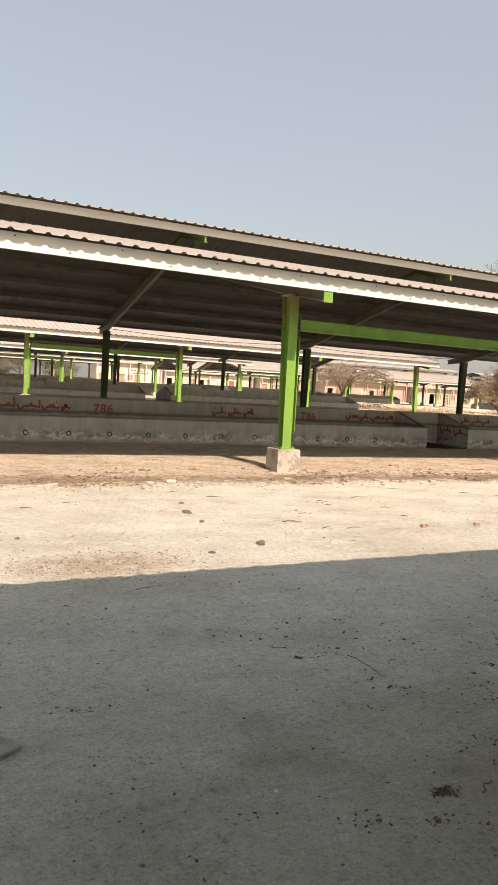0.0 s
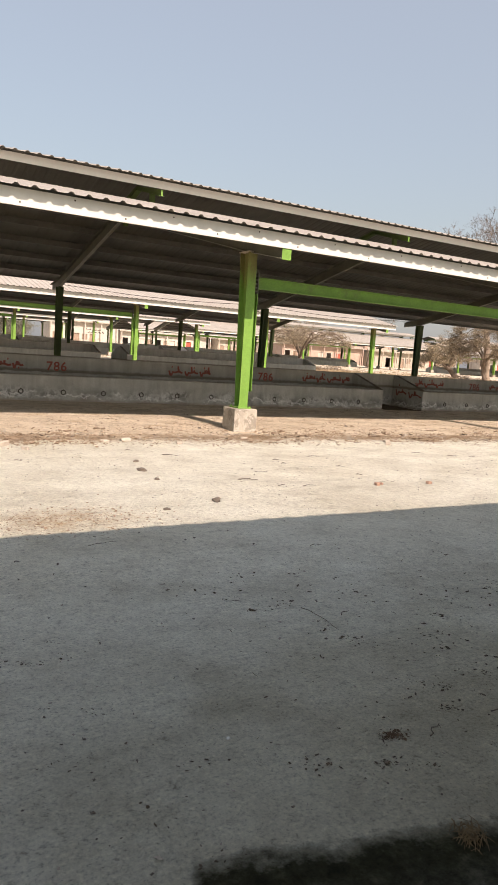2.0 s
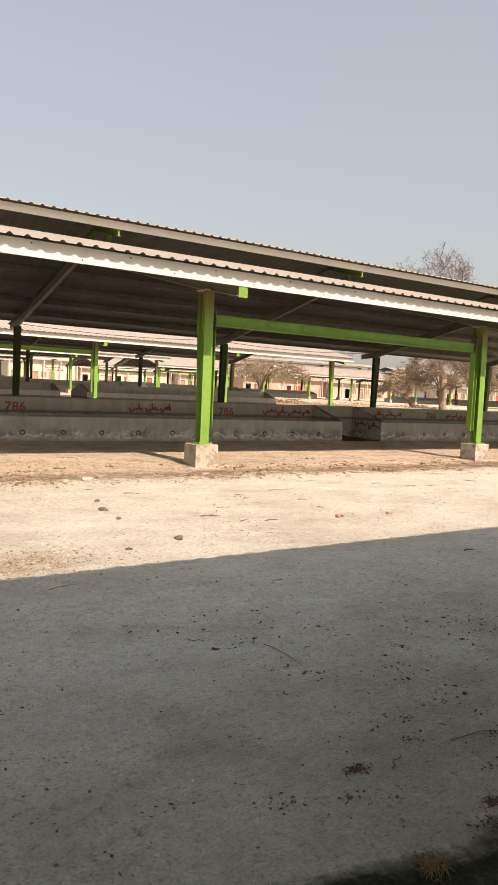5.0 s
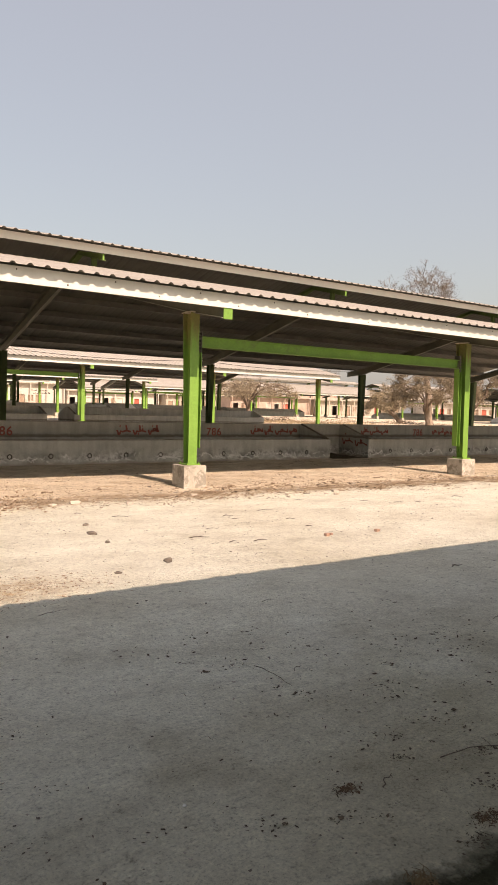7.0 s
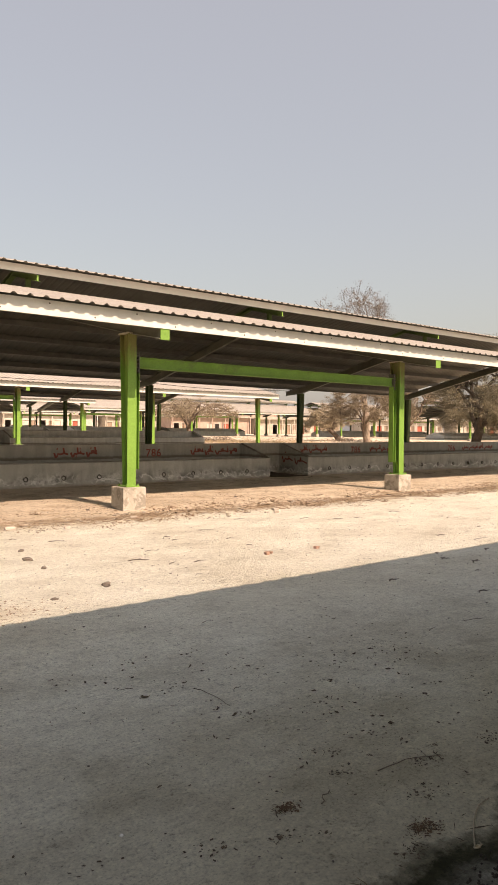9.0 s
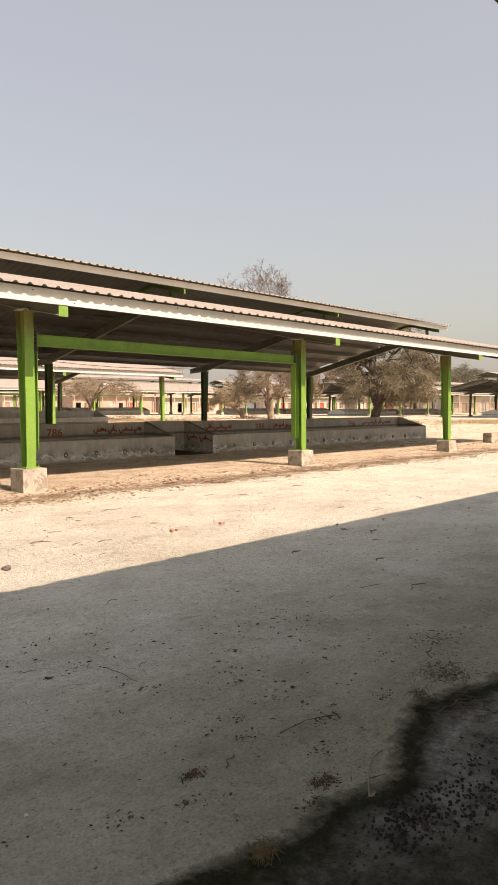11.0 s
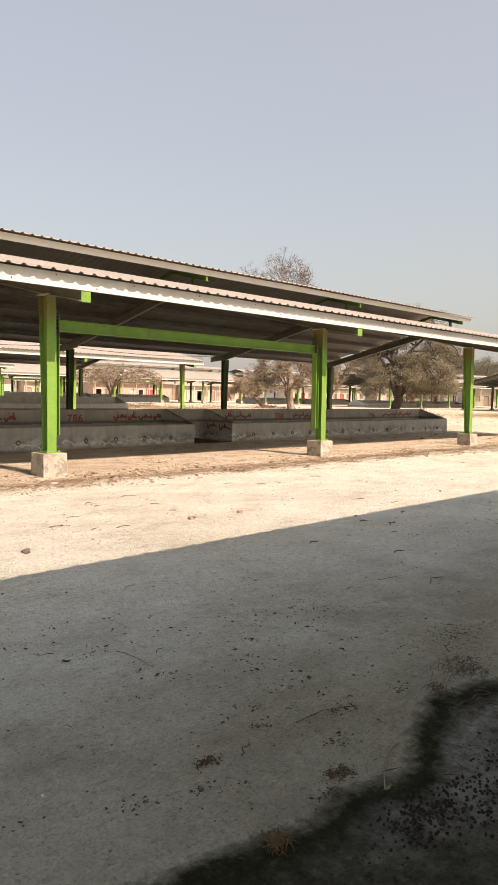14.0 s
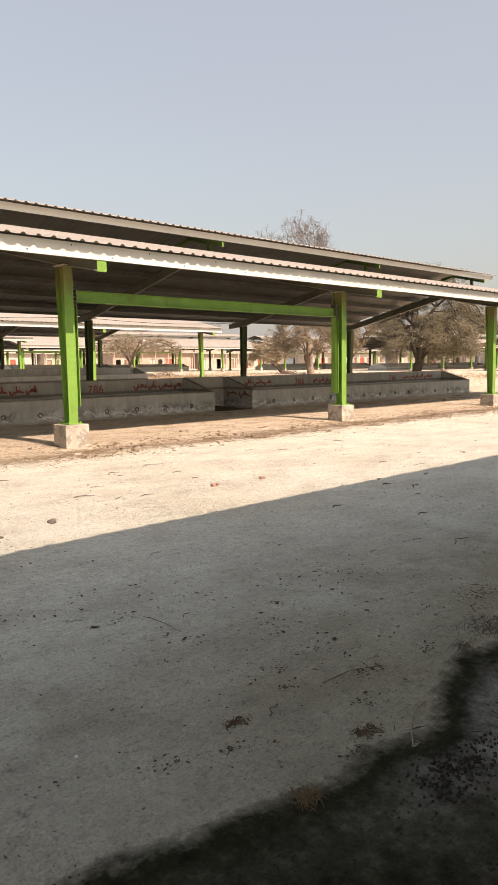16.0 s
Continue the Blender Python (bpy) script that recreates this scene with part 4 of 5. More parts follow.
def crown_tree(seed, at, lean, fork, radius, centre, half, lumps, lump_size, count, size, label, bark, leaves, flat=0.0, limbs=5):
    """A tree whose limbs carry rounded tufts of twigs set in a dome; centre and half are the dome's middle and half sizes."""
    rng = random.Random(seed)
    tree = thing("tree", label, "tree", "", (at[0], at[1], rise(at[1], at[0]) - 0.1))
    top = Vector((lean[0] * fork, lean[1] * fork, fork))
    pts = [Vector((0, 0, 0))]
    for i in range(1, 7):
        t = i / 6
        pts.append(Vector((top.x * t ** 1.4 + rng.uniform(-0.05, 0.05), top.y * t ** 1.4 + rng.uniform(-0.05, 0.05), fork * t)))
    part("trunk", tube(bmesh.new(), pts, [radius * (1.35, 1.1, 1.0, 0.95, 0.92, 0.9, 0.85)[i] for i in range(7)], 10), M[bark], tree, smooth=True)
    C, H = Vector(centre), Vector(half)
    seats = []
    while len(seats) < lumps:
        q = Vector((rng.uniform(-1, 1), rng.uniform(-1, 1), rng.uniform(-1, 1)))
        if 0.3 < q.length < 1.0:
            q *= 0.93 / q.length ** 0.45
            q.z -= flat * (q.x ** 2 + q.y ** 2)
            seats.append(C + Vector((q.x * H.x, q.y * H.y, q.z * H.z)))
    bm, tips = bmesh.new(), []
    def bough(a, b, r0, r1, sides, sag=0.12):
        span = (b - a).length
        kink = Vector((rng.gauss(0, 0.1), rng.gauss(0, 0.1), rng.gauss(sag, 0.05))) * span
        line = [a.lerp(b, t) + kink * 4 * t * (1 - t) + Vector((rng.gauss(0, 0.02), rng.gauss(0, 0.02), 0)) * span for t in (0.2, 0.4, 0.6, 0.8)]
        line = [a] + line + [b]
        tube(bm, line, [r0 + (r1 - r0) * i / 5 for i in range(6)], sides)
        return line
    mains = []
    for i in range(limbs):
        a = 6.28 * i / limbs + rng.uniform(-0.4, 0.4)
        goal = C + Vector((math.cos(a) * H.x * 0.55, math.sin(a) * H.y * 0.55, H.z * rng.uniform(-0.3, 0.45)))
        mains.append(bough(pts[rng.choice((4, 5, 6))], goal, radius * 0.55, radius * 0.2, 7))
    for seat in seats:
        root = min((p for m in mains for p in m[2:]), key=lambda p: (p - seat).length + rng.uniform(0, 0.4))
        bough(root, seat, radius * 0.2, 0.025, 5)
        for _ in range(9):
            d = Vector((rng.gauss(0, 1), rng.gauss(0, 1), rng.gauss(0.15, 0.8))).normalized()
            line = bough(seat, seat + d * lump_size * rng.uniform(0.55, 1.15), 0.02, 0.008, 3, 0.02)
            tips.extend(line[2:])
    part("branchwork", bm, M[bark], tree)
    if count:
        sprigs("crown", rng, tips, count, size, lump_size * 0.2, M[leaves], tree)
    return tree


crown_tree(3, (28.4, 40.8), (-0.25, 0.3), 1.4, 0.2, (-0.1, 0.1, 3.05), (4.7, 4.7, 0.62), 80, 0.62, 17000, 0.075, "small flat-topped acacia with sparse dry foliage", "bark", "leaf_acacia", flat=1.15, limbs=7)
build_tree(12, (33.2, 24.3), (-0.05, 0.06), 5.7, 0.27, 2.15, 6, 0.98, -0.05, "tall nearly bare tree with a pale trunk", "palebark", "leaf_bare", 16000, 0.05, 0.16, kink=0.1, limb_bark="bark", feathery=True)
crown_tree(17, (32.8, 24.1), (-0.1, 0.15), 1.9, 0.16, (-0.2, 0.2, 3.3), (3.0, 3.0, 1.35), 36, 0.65, 24000, 0.07, "brown dry-leaved tree beside a pale trunk", "bark", "leaf_dry", flat=0.35)
crown_tree(23, (38.6, 18.8), (0.22, -0.2), 1.9, 0.36, (0.85, -0.85, 4.9), (4.2, 4.2, 3.6), 105, 0.95, 120000, 0.08, "spreading old tree with a leaning trunk and dusty foliage", "darkbark", "leaf_olive", flat=0.35, limbs=7)
crown_tree(29, (47.9, 32.6), (0.1, 0.1), 2.2, 0.25, (0.3, 0.0, 4.3), (2.7, 2.7, 1.9), 34, 0.8, 34000, 0.085, "dry brown tree of middling height", "bark", "leaf_dry", flat=0.3)
crown_tree(31, (47.3, 41.1), (-0.75, 0.5), 1.6, 0.26, (-1.2, 0.9, 2.7), (2.6, 2.6, 1.0), 30, 0.75, 22000, 0.085, "leaning tree with a low drooping dry crown", "bark", "leaf_acacia", flat=0.8)
build_tree(37, (70.0, 84.0), (0.1, 0.1), 4.0, 0.3, 2.6, 5, 0.7, -0.1, "bare tree among far sheds", "bark", kink=0.1)
build_tree(41, (62.0, 92.0), (0.0, 0.1), 4.0, 0.3, 2.4, 4, 0.8, -0.1, "bare tree among far sheds", "bark", "leaf_dry", 5000, 0.09, 0.5, kink=0.1)

# thick rows of far trees and bushes behind the market
for i, (x, y, size, low) in enumerate([(-14, 118, 1.0, 0.7), (-7, 116, 0.9, 0.6), (-1, 120, 1.0, 0.7), (5, 117, 1.0, 0.6), (11, 119, 1.1, 0.7), (17, 121, 0.9, 0.6), (150, 118, 1.2, 2.0), (165, 100, 1.1, 2.0), (172, 84, 1.2, 2.0),
                                       (178, 92, 1.3, 2.0), (120, 150, 1.0, 2.5), (95, 160, 1.1, 2.5), (52, 140, 1.0, 2.5), (146, 67, 1.35, 3.6), (152, 76, 1.3, 3.4), (158, 72, 1.45, 3.8)]):
    build_tree(100 + i, (x, y), (0.05, 0.05), low * size, 0.25, 2.0 * size, 3, 0.95, 0.03, "far dusty tree behind the market", "bark", "leaf_far", 9000, 0.2, 0.6, group="far trees", feathery=True)


# ---------------------------------------------------------------- far buildings
def facade(bm, length, tall, openings, thick=0.25):
    """A wall along x with real openings: (from, width, sill, head)."""
    u = 0.0
    for a, w, z0, z1 in sorted(openings):
        if a > u:
            box(bm, (u, 0, -0.5), (a, thick, tall))
        if z0 > 0:
            box(bm, (a, 0, -0.5), (a + w, thick, z0))
        box(bm, (a, 0, z1), (a + w, thick, tall))
        u = a + w
    box(bm, (u, 0, -0.5), (length, thick, tall))
    return bm


def build_house(seed, at, length, tall, wall, label, turn=0.0, deep=7.0, pitch=3.4, storeys=1):
    rng = random.Random(seed)
    house = thing("house", label, "house", "far houses", (at[0], at[1], rise(at[1], at[0])))
    house.rotation_euler = (0, 0, radians(turn))
    holes, k = [], 0.6
    while k + 2.6 < length:
        holes.append((k, 1.15, 0.0, 2.1, "door"))
        if rng.random() < 0.75:
            holes.append((k + 1.75, 1.0, 0.95, 2.05, "window"))
        k += pitch + rng.uniform(-0.3, 0.5)
    bm = facade(bmesh.new(), length, tall, [h[:4] for h in holes])
    box(bm, (0, deep - 0.25, -0.5), (length, deep, tall))
    box(bm, (0, 0.25, -0.5), (0.25, deep - 0.25, tall))
    box(bm, (length - 0.25, 0.25, -0.5), (length, deep - 0.25, tall))
    part("wall", bm, M[wall], house)
    part("floor_slab", box(bmesh.new(), (0.25, 0.25, -0.5), (length - 0.25, deep - 0.25, 0.02)), M["dark"], house)
    part("roof_slab", box(bmesh.new(), (-0.3, -0.9, tall), (length + 0.3, deep + 0.2, tall + 0.2)), M["footing"], house, "flat concrete roof slab")
    part("parapet", box(bmesh.new(), (-0.1, -0.1, tall + 0.2), (length + 0.1, 0.1, tall + 0.6)), M[wall], house)
    post = None
    for k in range(int(length / 2.9) + 1):
        x = 0.1 + k * (length - 0.2) / int(length / 2.9)
        if post is None:
            post = part("verandah_post", box(bmesh.new(), (-0.09, -0.85, -0.5), (0.09, -0.67, tall), 0.01), M[wall], house)
            post.location = (x, 0, 0)
        else:
            again(post, house, (x, 0, 0))
    for a, w, z0, z1, kind in holes:
        if kind in ("door", "window"):
            bm = bmesh.new()
            for lo, hi in (((a - 0.1, z0 + 0.01), (a, z1 + 0.1)), ((a + w, z0 + 0.01), (a + w + 0.1, z1 + 0.1)), ((a, z1), (a + w, z1 + 0.1))):
                box(bm, (lo[0], -0.04, lo[1]), (hi[0], 0.0, hi[1]))
            part("surround", bm, M["white"], house)
        if kind == "door" and rng.random() < 0.85:
            part("door", box(bmesh.new(), (a + 0.02, 0.1, 0.02), (a + w - 0.02, 0.15, z1 - 0.02)), M[rng.choice(("door", "shutter", "shutter", "white", "blue") if seed > 7 else ("door", "shutter", "shutter", "white"))], house)
        elif kind == "window" and rng.random() < 0.85:
            leaf = part("shutter", box(bmesh.new(), (a + 0.03, 0.09, z0 + 0.03), (a + w - 0.03, 0.13, z1 - 0.03)), M["shutter"], house, "closed brown wooden shutter")
            part("shutter_rail", box(bmesh.new(), (a + w / 2 - 0.02, 0.07, z0 + 0.03), (a + w / 2 + 0.02, 0.09, z1 - 0.03)), M["cream"], leaf)
        elif kind == "window":
            bm = bmesh.new()
            for i in range(4):
                x = a + w * (i + 0.5) / 4
                box(bm, (x - 0.03, 0.08, z0), (x + 0.03, 0.12, z1))
            part("window_grille", bm, M["dark"], house)
    return house


HOUSES = [
    (2, (25, 122), 13, 4.2, "white", "white limewashed building with painted scribbles", 0),
    (3, (40, 126), 20, 3.3, "white", "row of white shops with red doors", 0),
    (4, (61, 124), 16, 3.3, "cream", "row of cream shops with doors", 0),
    (5, (70, 112), 18, 3.3, "pink", "faded pink low building", -12),
    (6, (89, 108), 22, 3.2, "cream", "long low cream building with doors", -12),
    (7, (112, 98), 20, 3.2, "white", "row of white shops with doors", -25),
    (8, (131, 86), 20, 3.2, "cream", "cream low building with dark openings", -30),
    (9, (128, 62), 16, 3.6, "cream", "beige plastered building behind a shed", -50),
    (10, (139, 46), 18, 3.4, "pink", "faded brick-pink low building", -60),
    (11, (100, 150), 9, 7.0, "cream", "two-storey beige house behind the shops", -10),
    (12, (118, 146), 8, 6.4, "pink", "two-storey pink house behind the shops", -10),
    (13, (72, 158), 10, 6.8, "white", "two-storey white house behind the shops", 0),
]
for args in HOUSES:
    house = build_house(*args)
    if args[0] == 2:
        wall_rng = random.Random(8)
        for x, z in ((6.6, 2.75), (7.2, 2.25)):
            bars_of_writing(house, 3.2, 0.45, lambda u, v, x=x, z=z: Vector((x + u, -0.006, z + v)), wall_rng, M["dark"])

# ---------------------------------------------------------------- litter on the ground
rng = random.Random(77)


def rock_mesh(bm, at, size, rng, flat=0.65, cuts=1):
    r = bmesh.ops.create_icosphere(bm, subdivisions=cuts, radius=1.0)
    sx, sy, sz = size * rng.uniform(0.8, 1.3), size * rng.uniform(0.6, 1.0), size * flat * rng.uniform(0.8, 1.2)
    turn = Matrix.Rotation(rng.uniform(0, 6.28), 3, "Z")
    off = rng.uniform(0, 50)
    for v in r["verts"]:
        k = 1 + 0.5 * noise.noise(v.co * 1.7 + Vector((off, 0, 0)))
        v.co = turn @ Vector((v.co.x * k * sx, v.co.y * k * sy, v.co.z * k * sz)) + Vector(at)
    return bm


def chunk_mesh(size, flat):
    """A broken angular lump: a skewed block with knocked corners."""
    bm = bmesh.new()
    vs = bmesh.ops.create_cube(bm, size=1.0)["verts"]
    turn = Matrix.Rotation(rng.uniform(0, 6.28), 3, "Z")
    sx, sy, sz = size * rng.uniform(1.2, 2.0), size * rng.uniform(0.8, 1.3), size * flat * rng.uniform(1.0, 1.5)
    for v in vs:
        k = Vector((rng.uniform(0.7, 1.15), rng.uniform(0.7, 1.15), rng.uniform(0.65, 1.2)))
        v.co = turn @ Vector((v.co.x * k.x * sx, v.co.y * k.y * sy, v.co.z * k.z * sz))
    bmesh.ops.bevel(bm, geom=bm.edges[:], offset=size * 0.12, segments=1, affect="EDGES")
    return bm


def place_rock(name, label, category, x, y, size, material, flat=0.65):
    size *= 0.75
    if material in ("rubble", "brick"):
        bm = chunk_mesh(size, flat)
    else:
        bm = rock_mesh(bmesh.new(), (0, 0, 0), size, rng, flat, 2)
    ob = part(name, bm, M[material])
    ob.location = (x, y, height(x, y) + size * flat * 0.4)
    return tagged(ob, label, category, "loose stones on the road")


for x, y, size in ((-3.38, -3.94, 0.085), (-3.41, -4.49, 0.05), (-3.86, -5.86, 0.045), (-3.25, -5.62, 0.075), (-5.4, -4.95, 0.04), (-0.73, 0.19, 0.06), (2.99, 0.67, 0.05), (-3.22, -3.3, 0.06), (-6.0, -3.6, 0.09)):
    place_rock("stone", "rough grey-brown stone on the dusty road", "stone", x, y, size * 0.9, "stone", 0.5)
for x, y, size in ((-4.57, -1.91, 0.16), (-3.09, -1.58, 0.09), (-2.74, -1.52, 0.13), (-1.98, -1.78, 0.11), (-4.34, -2.24, 0.07), (1.87, -2.06, 0.1), (2.05, -1.8, 0.12), (1.07, -1.51, 0.09), (1.0, -1.75, 0.07), (1.72, -1.95, 0.06), (-0.1, -0.75, 0.07), (0.05, -0.95, 0.06), (-0.6, -1.3, 0.08), (3.4, -0.8, 0.07), (5.9, -0.3, 0.06), (7.3, -0.55, 0.09), (7.75, -0.7, 0.08), (8.05, -0.65, 0.07), (15.4, -0.6, 0.08)):
    place_rock("rubble", "pale lump of broken concrete by the road edge", "rubble", x, y, size, "rubble", 0.5)
for x, y, size in ((-0.97, -5.22, 0.07), (-0.88, -5.18, 0.05), (-0.2, -5.26, 0.06)):
    place_rock("brick_piece", "broken piece of orange burnt brick", "brick", x, y, size, "brick")
bm = box(bmesh.new(), (0, 0, -0.1), (1.7, 0.45, 0.42), 0.02)
plinth = part("plinth", bm, M["footing"])
plinth.matrix_basis = pose(21.2, 1.2, 0.02, 0, 0, -15)
tagged(plinth, "low weathered concrete plinth on bare earth", "plinth")
bm = box(bmesh.new(), (-0.12, -0.085, -0.03), (0.12, 0.085, 0.018), 0.006)
slab = part("concrete_slab", bm, M["slab"])
slab.matrix_basis = pose(-6.0, -8.7, height(-6.0, -8.7), 0, 0, -58)
tagged(slab, "small flat concrete slab lying on the road", "slab")
place_rock("chip", "tiny white stone chip", "stone", -5.06, -9.36, 0.012, "fascia")


def twig_object(name, label, x, y, length, turn, bend, radius, material, forks=0):
    bm = bmesh.new()
    pts = []
    for i in range(7):
        t = i / 6
        u, v = length * (t - 0.5), bend * length * (math.sin(math.pi * t) * 0.4 + t * (1 - t) * 1.5 * math.sin(7 * t + turn)) + rng.uniform(-0.045, 0.045) * length
        c, s2 = math.cos(radians(turn)), math.sin(radians(turn))
        px, py = u * c - v * s2, u * s2 + v * c
        pts.append((px, py, height(x + px, y + py) + radius * 0.8 + 0.004 * math.sin(5 * t)))
    radius *= 0.36
    tube(bm, pts, [radius * (1.1 - 0.6 * i / 6) for i in range(7)], 5)
    for _ in range(forks):
        p = Vector(pts[rng.randint(2, 5)])
        q = p + Vector((rng.uniform(-1, 1), rng.uniform(-1, 1), 0.06)) * length * 0.25
        tube(bm, [p, (p + q) / 2 + Vector((0, 0, 0.004)), q], [radius * 0.7, radius * 0.55, radius * 0.3], 4)
    ob = part(name, bm, M[material])
    ob.location = (x, y, 0)
    return tagged(ob, label, "twig", "twigs on the road")


NEAR_TWIGS = [(-4.37, -8.09, 0.08, 150, 0.1, 0.006, 0), (-4.04, -8.48, 0.33, -87, 0.05, 0.006, 0), (-3.21, -7.23, 0.12, 10, 0.2, 0.007, 1),
             (-4.72, -6.76, 0.24, 20, 0.15, 0.006, 1), (-3.8, -9.63, 0.34, -10, 0.08, 0.007, 2), (-3.64, -9.66, 0.09, 60, 0.1, 0.008, 3),
             (-4.29, -9.62, 0.13, 30, 0.12, 0.008, 1), (-1.94, -4.2, 0.2, 5, 0.1, 0.008, 2), (-2.28, -5.73, 0.14, 30, 0.2, 0.007, 1),
             (-0.4, -3.16, 0.4, 12, 0.06, 0.008, 2)]
ROAD_TWIGS = [(0.81, -2.37, 0.3, 8, 0.1, 0.008, 1), (1.72, -2.94, 0.28, 20, 0.15, 0.01, 3), (-1.53, -8.4, 0.2, 160, 0.1, 0.007, 1),
             (-1.99, -8.38, 0.12, 20, 0.2, 0.007, 1), (-1.3, -8.7, 0.26, 10, 0.25, 0.01, 3), (-2.6, -9.57, 0.18, 30, 0.2, 0.009, 2),
             (-3.86, -8.46, 0.1, 30, 0.2, 0.006, 1), (3.2, -6.9, 0.3, 15, 0.1, 0.008, 1), (2.2, -6.0, 0.35, 4, 0.05, 0.009, 0),
             (-5.36, -7.04, 0.04, 0, 0.1, 0.009, 0)]
for x, y, length, turn, bend, r, forks in NEAR_TWIGS + ROAD_TWIGS:
    twig_object("twig", "thin dry twig lying on the dusty road", x, y, length, turn, bend, r, "twig", forks)
twig_object("stem", "pale dry grass stem on soaked soil", -5.42, -10.02, 0.17, -45, 0.12, 0.004, "straw")

for i, (x, y) in enumerate([(-1.86, -5.13), (-0.6, -4.0), (-0.75, -4.6), (1.4, -1.8), (-2.17, -5.06), (-1.25, -3.45), (-1.3, -3.7), (3.7, -3.2), (2.16, -3.3), (2.5, -3.4), (2.0, -5.5), (3.8, -4.3),
                            (3.2, -5.3), (5.3, -5.1), (3.7, -5.8), (0.45, -6.7), (-0.9, -7.1), (0.2, -7.3), (1.45, -6.6), (-0.6, -7.9), (0.6, -7.0), (8.8, -3.4), (6.9, -4.9), (0.7, -6.4),
                            (-4.6, -3.1), (-5.1, -3.4), (-2.6, -2.9), (-3.0, -2.4), (-5.6, -4.2), (-2.4, -4.7)]):
    twig_object("twig", "broken scrap of dark dry twig on the road", x, y, rng.uniform(0.08, 0.24), rng.uniform(-25, 40), rng.uniform(0.05, 0.3), rng.uniform(0.01, 0.018), "twig", rng.randint(1, 4))

for i in range(9):
    twig_object("twig", "dark broken twig lying on soaked soil", -3.12 + rng.gauss(0, 0.09), -10.08 + rng.gauss(0, 0.05), rng.uniform(0.07, 0.17), rng.uniform(-60, 10), rng.uniform(0.03, 0.2), 0.011, "twig", rng.randint(0, 2))

# a knotted end of rope at the edge of the soaked soil
pts = [(-4.12 + 0.33 * t + 0.03 * math.sin(3 * t), -10.18 + 0.16 * t + 0.05 * math.sin(3.1 * t), 0) for t in np.linspace(0, 1, 12)]
bm = tube(bmesh.new(), [(x, y, height(x, y) + 0.009) for x, y, _ in pts], [0.0028] * 12, 6)
ring_mesh(bm, Matrix.Translation((-4.12, -10.19, height(-4.12, -10.19) + 0.014)) @ Matrix.Rotation(1.2, 4, "X"), 0.011, 0.0035, 10, 5)
tube(bm, [(-4.12, -10.19, 0.012), (-4.108, -10.2, 0.022), (-4.085, -10.175, 0.012)], [0.0025, 0.0025, 0.002], 5)
tagged(part("rope_end", bm, M["rope"]), "short knotted end of pale rope on soil", "rope")


def straw_heap(x, y, reach, count, material, label):
    bm = bmesh.new()
    for _ in range(count):
        a, k = rng.uniform(0, 6.28), rng.uniform(0.01, 0.036)
        c = Vector((rng.gauss(0, reach), rng.gauss(0, reach), rng.uniform(0.002, 0.02)))
        w = Vector((math.cos(a) * k, math.sin(a) * k, rng.uniform(-0.01, 0.03)))
        o = Vector((x, y, height(x, y)))
        tube(bm, [o + c - w, o + c + Vector((0, 0, 0.015)), o + c + w], [0.0011, 0.0013, 0.0009], 3)
    return tagged(part("straw_tuft", bm, M[material]), label, "straw", kind="stuff")


straw_heap(-4.64, -10.13, 0.024, 80, "brownstraw", "tangled brown tuft of dry straw on soil")
straw_heap(-2.86, -9.8, 0.075, 120, "twig", "brown tangle of dry stalks at the soil's edge")
straw_heap(-3.2, -9.86, 0.03, 50, "twig", "brown tangle of dry stalks at the soil's edge")


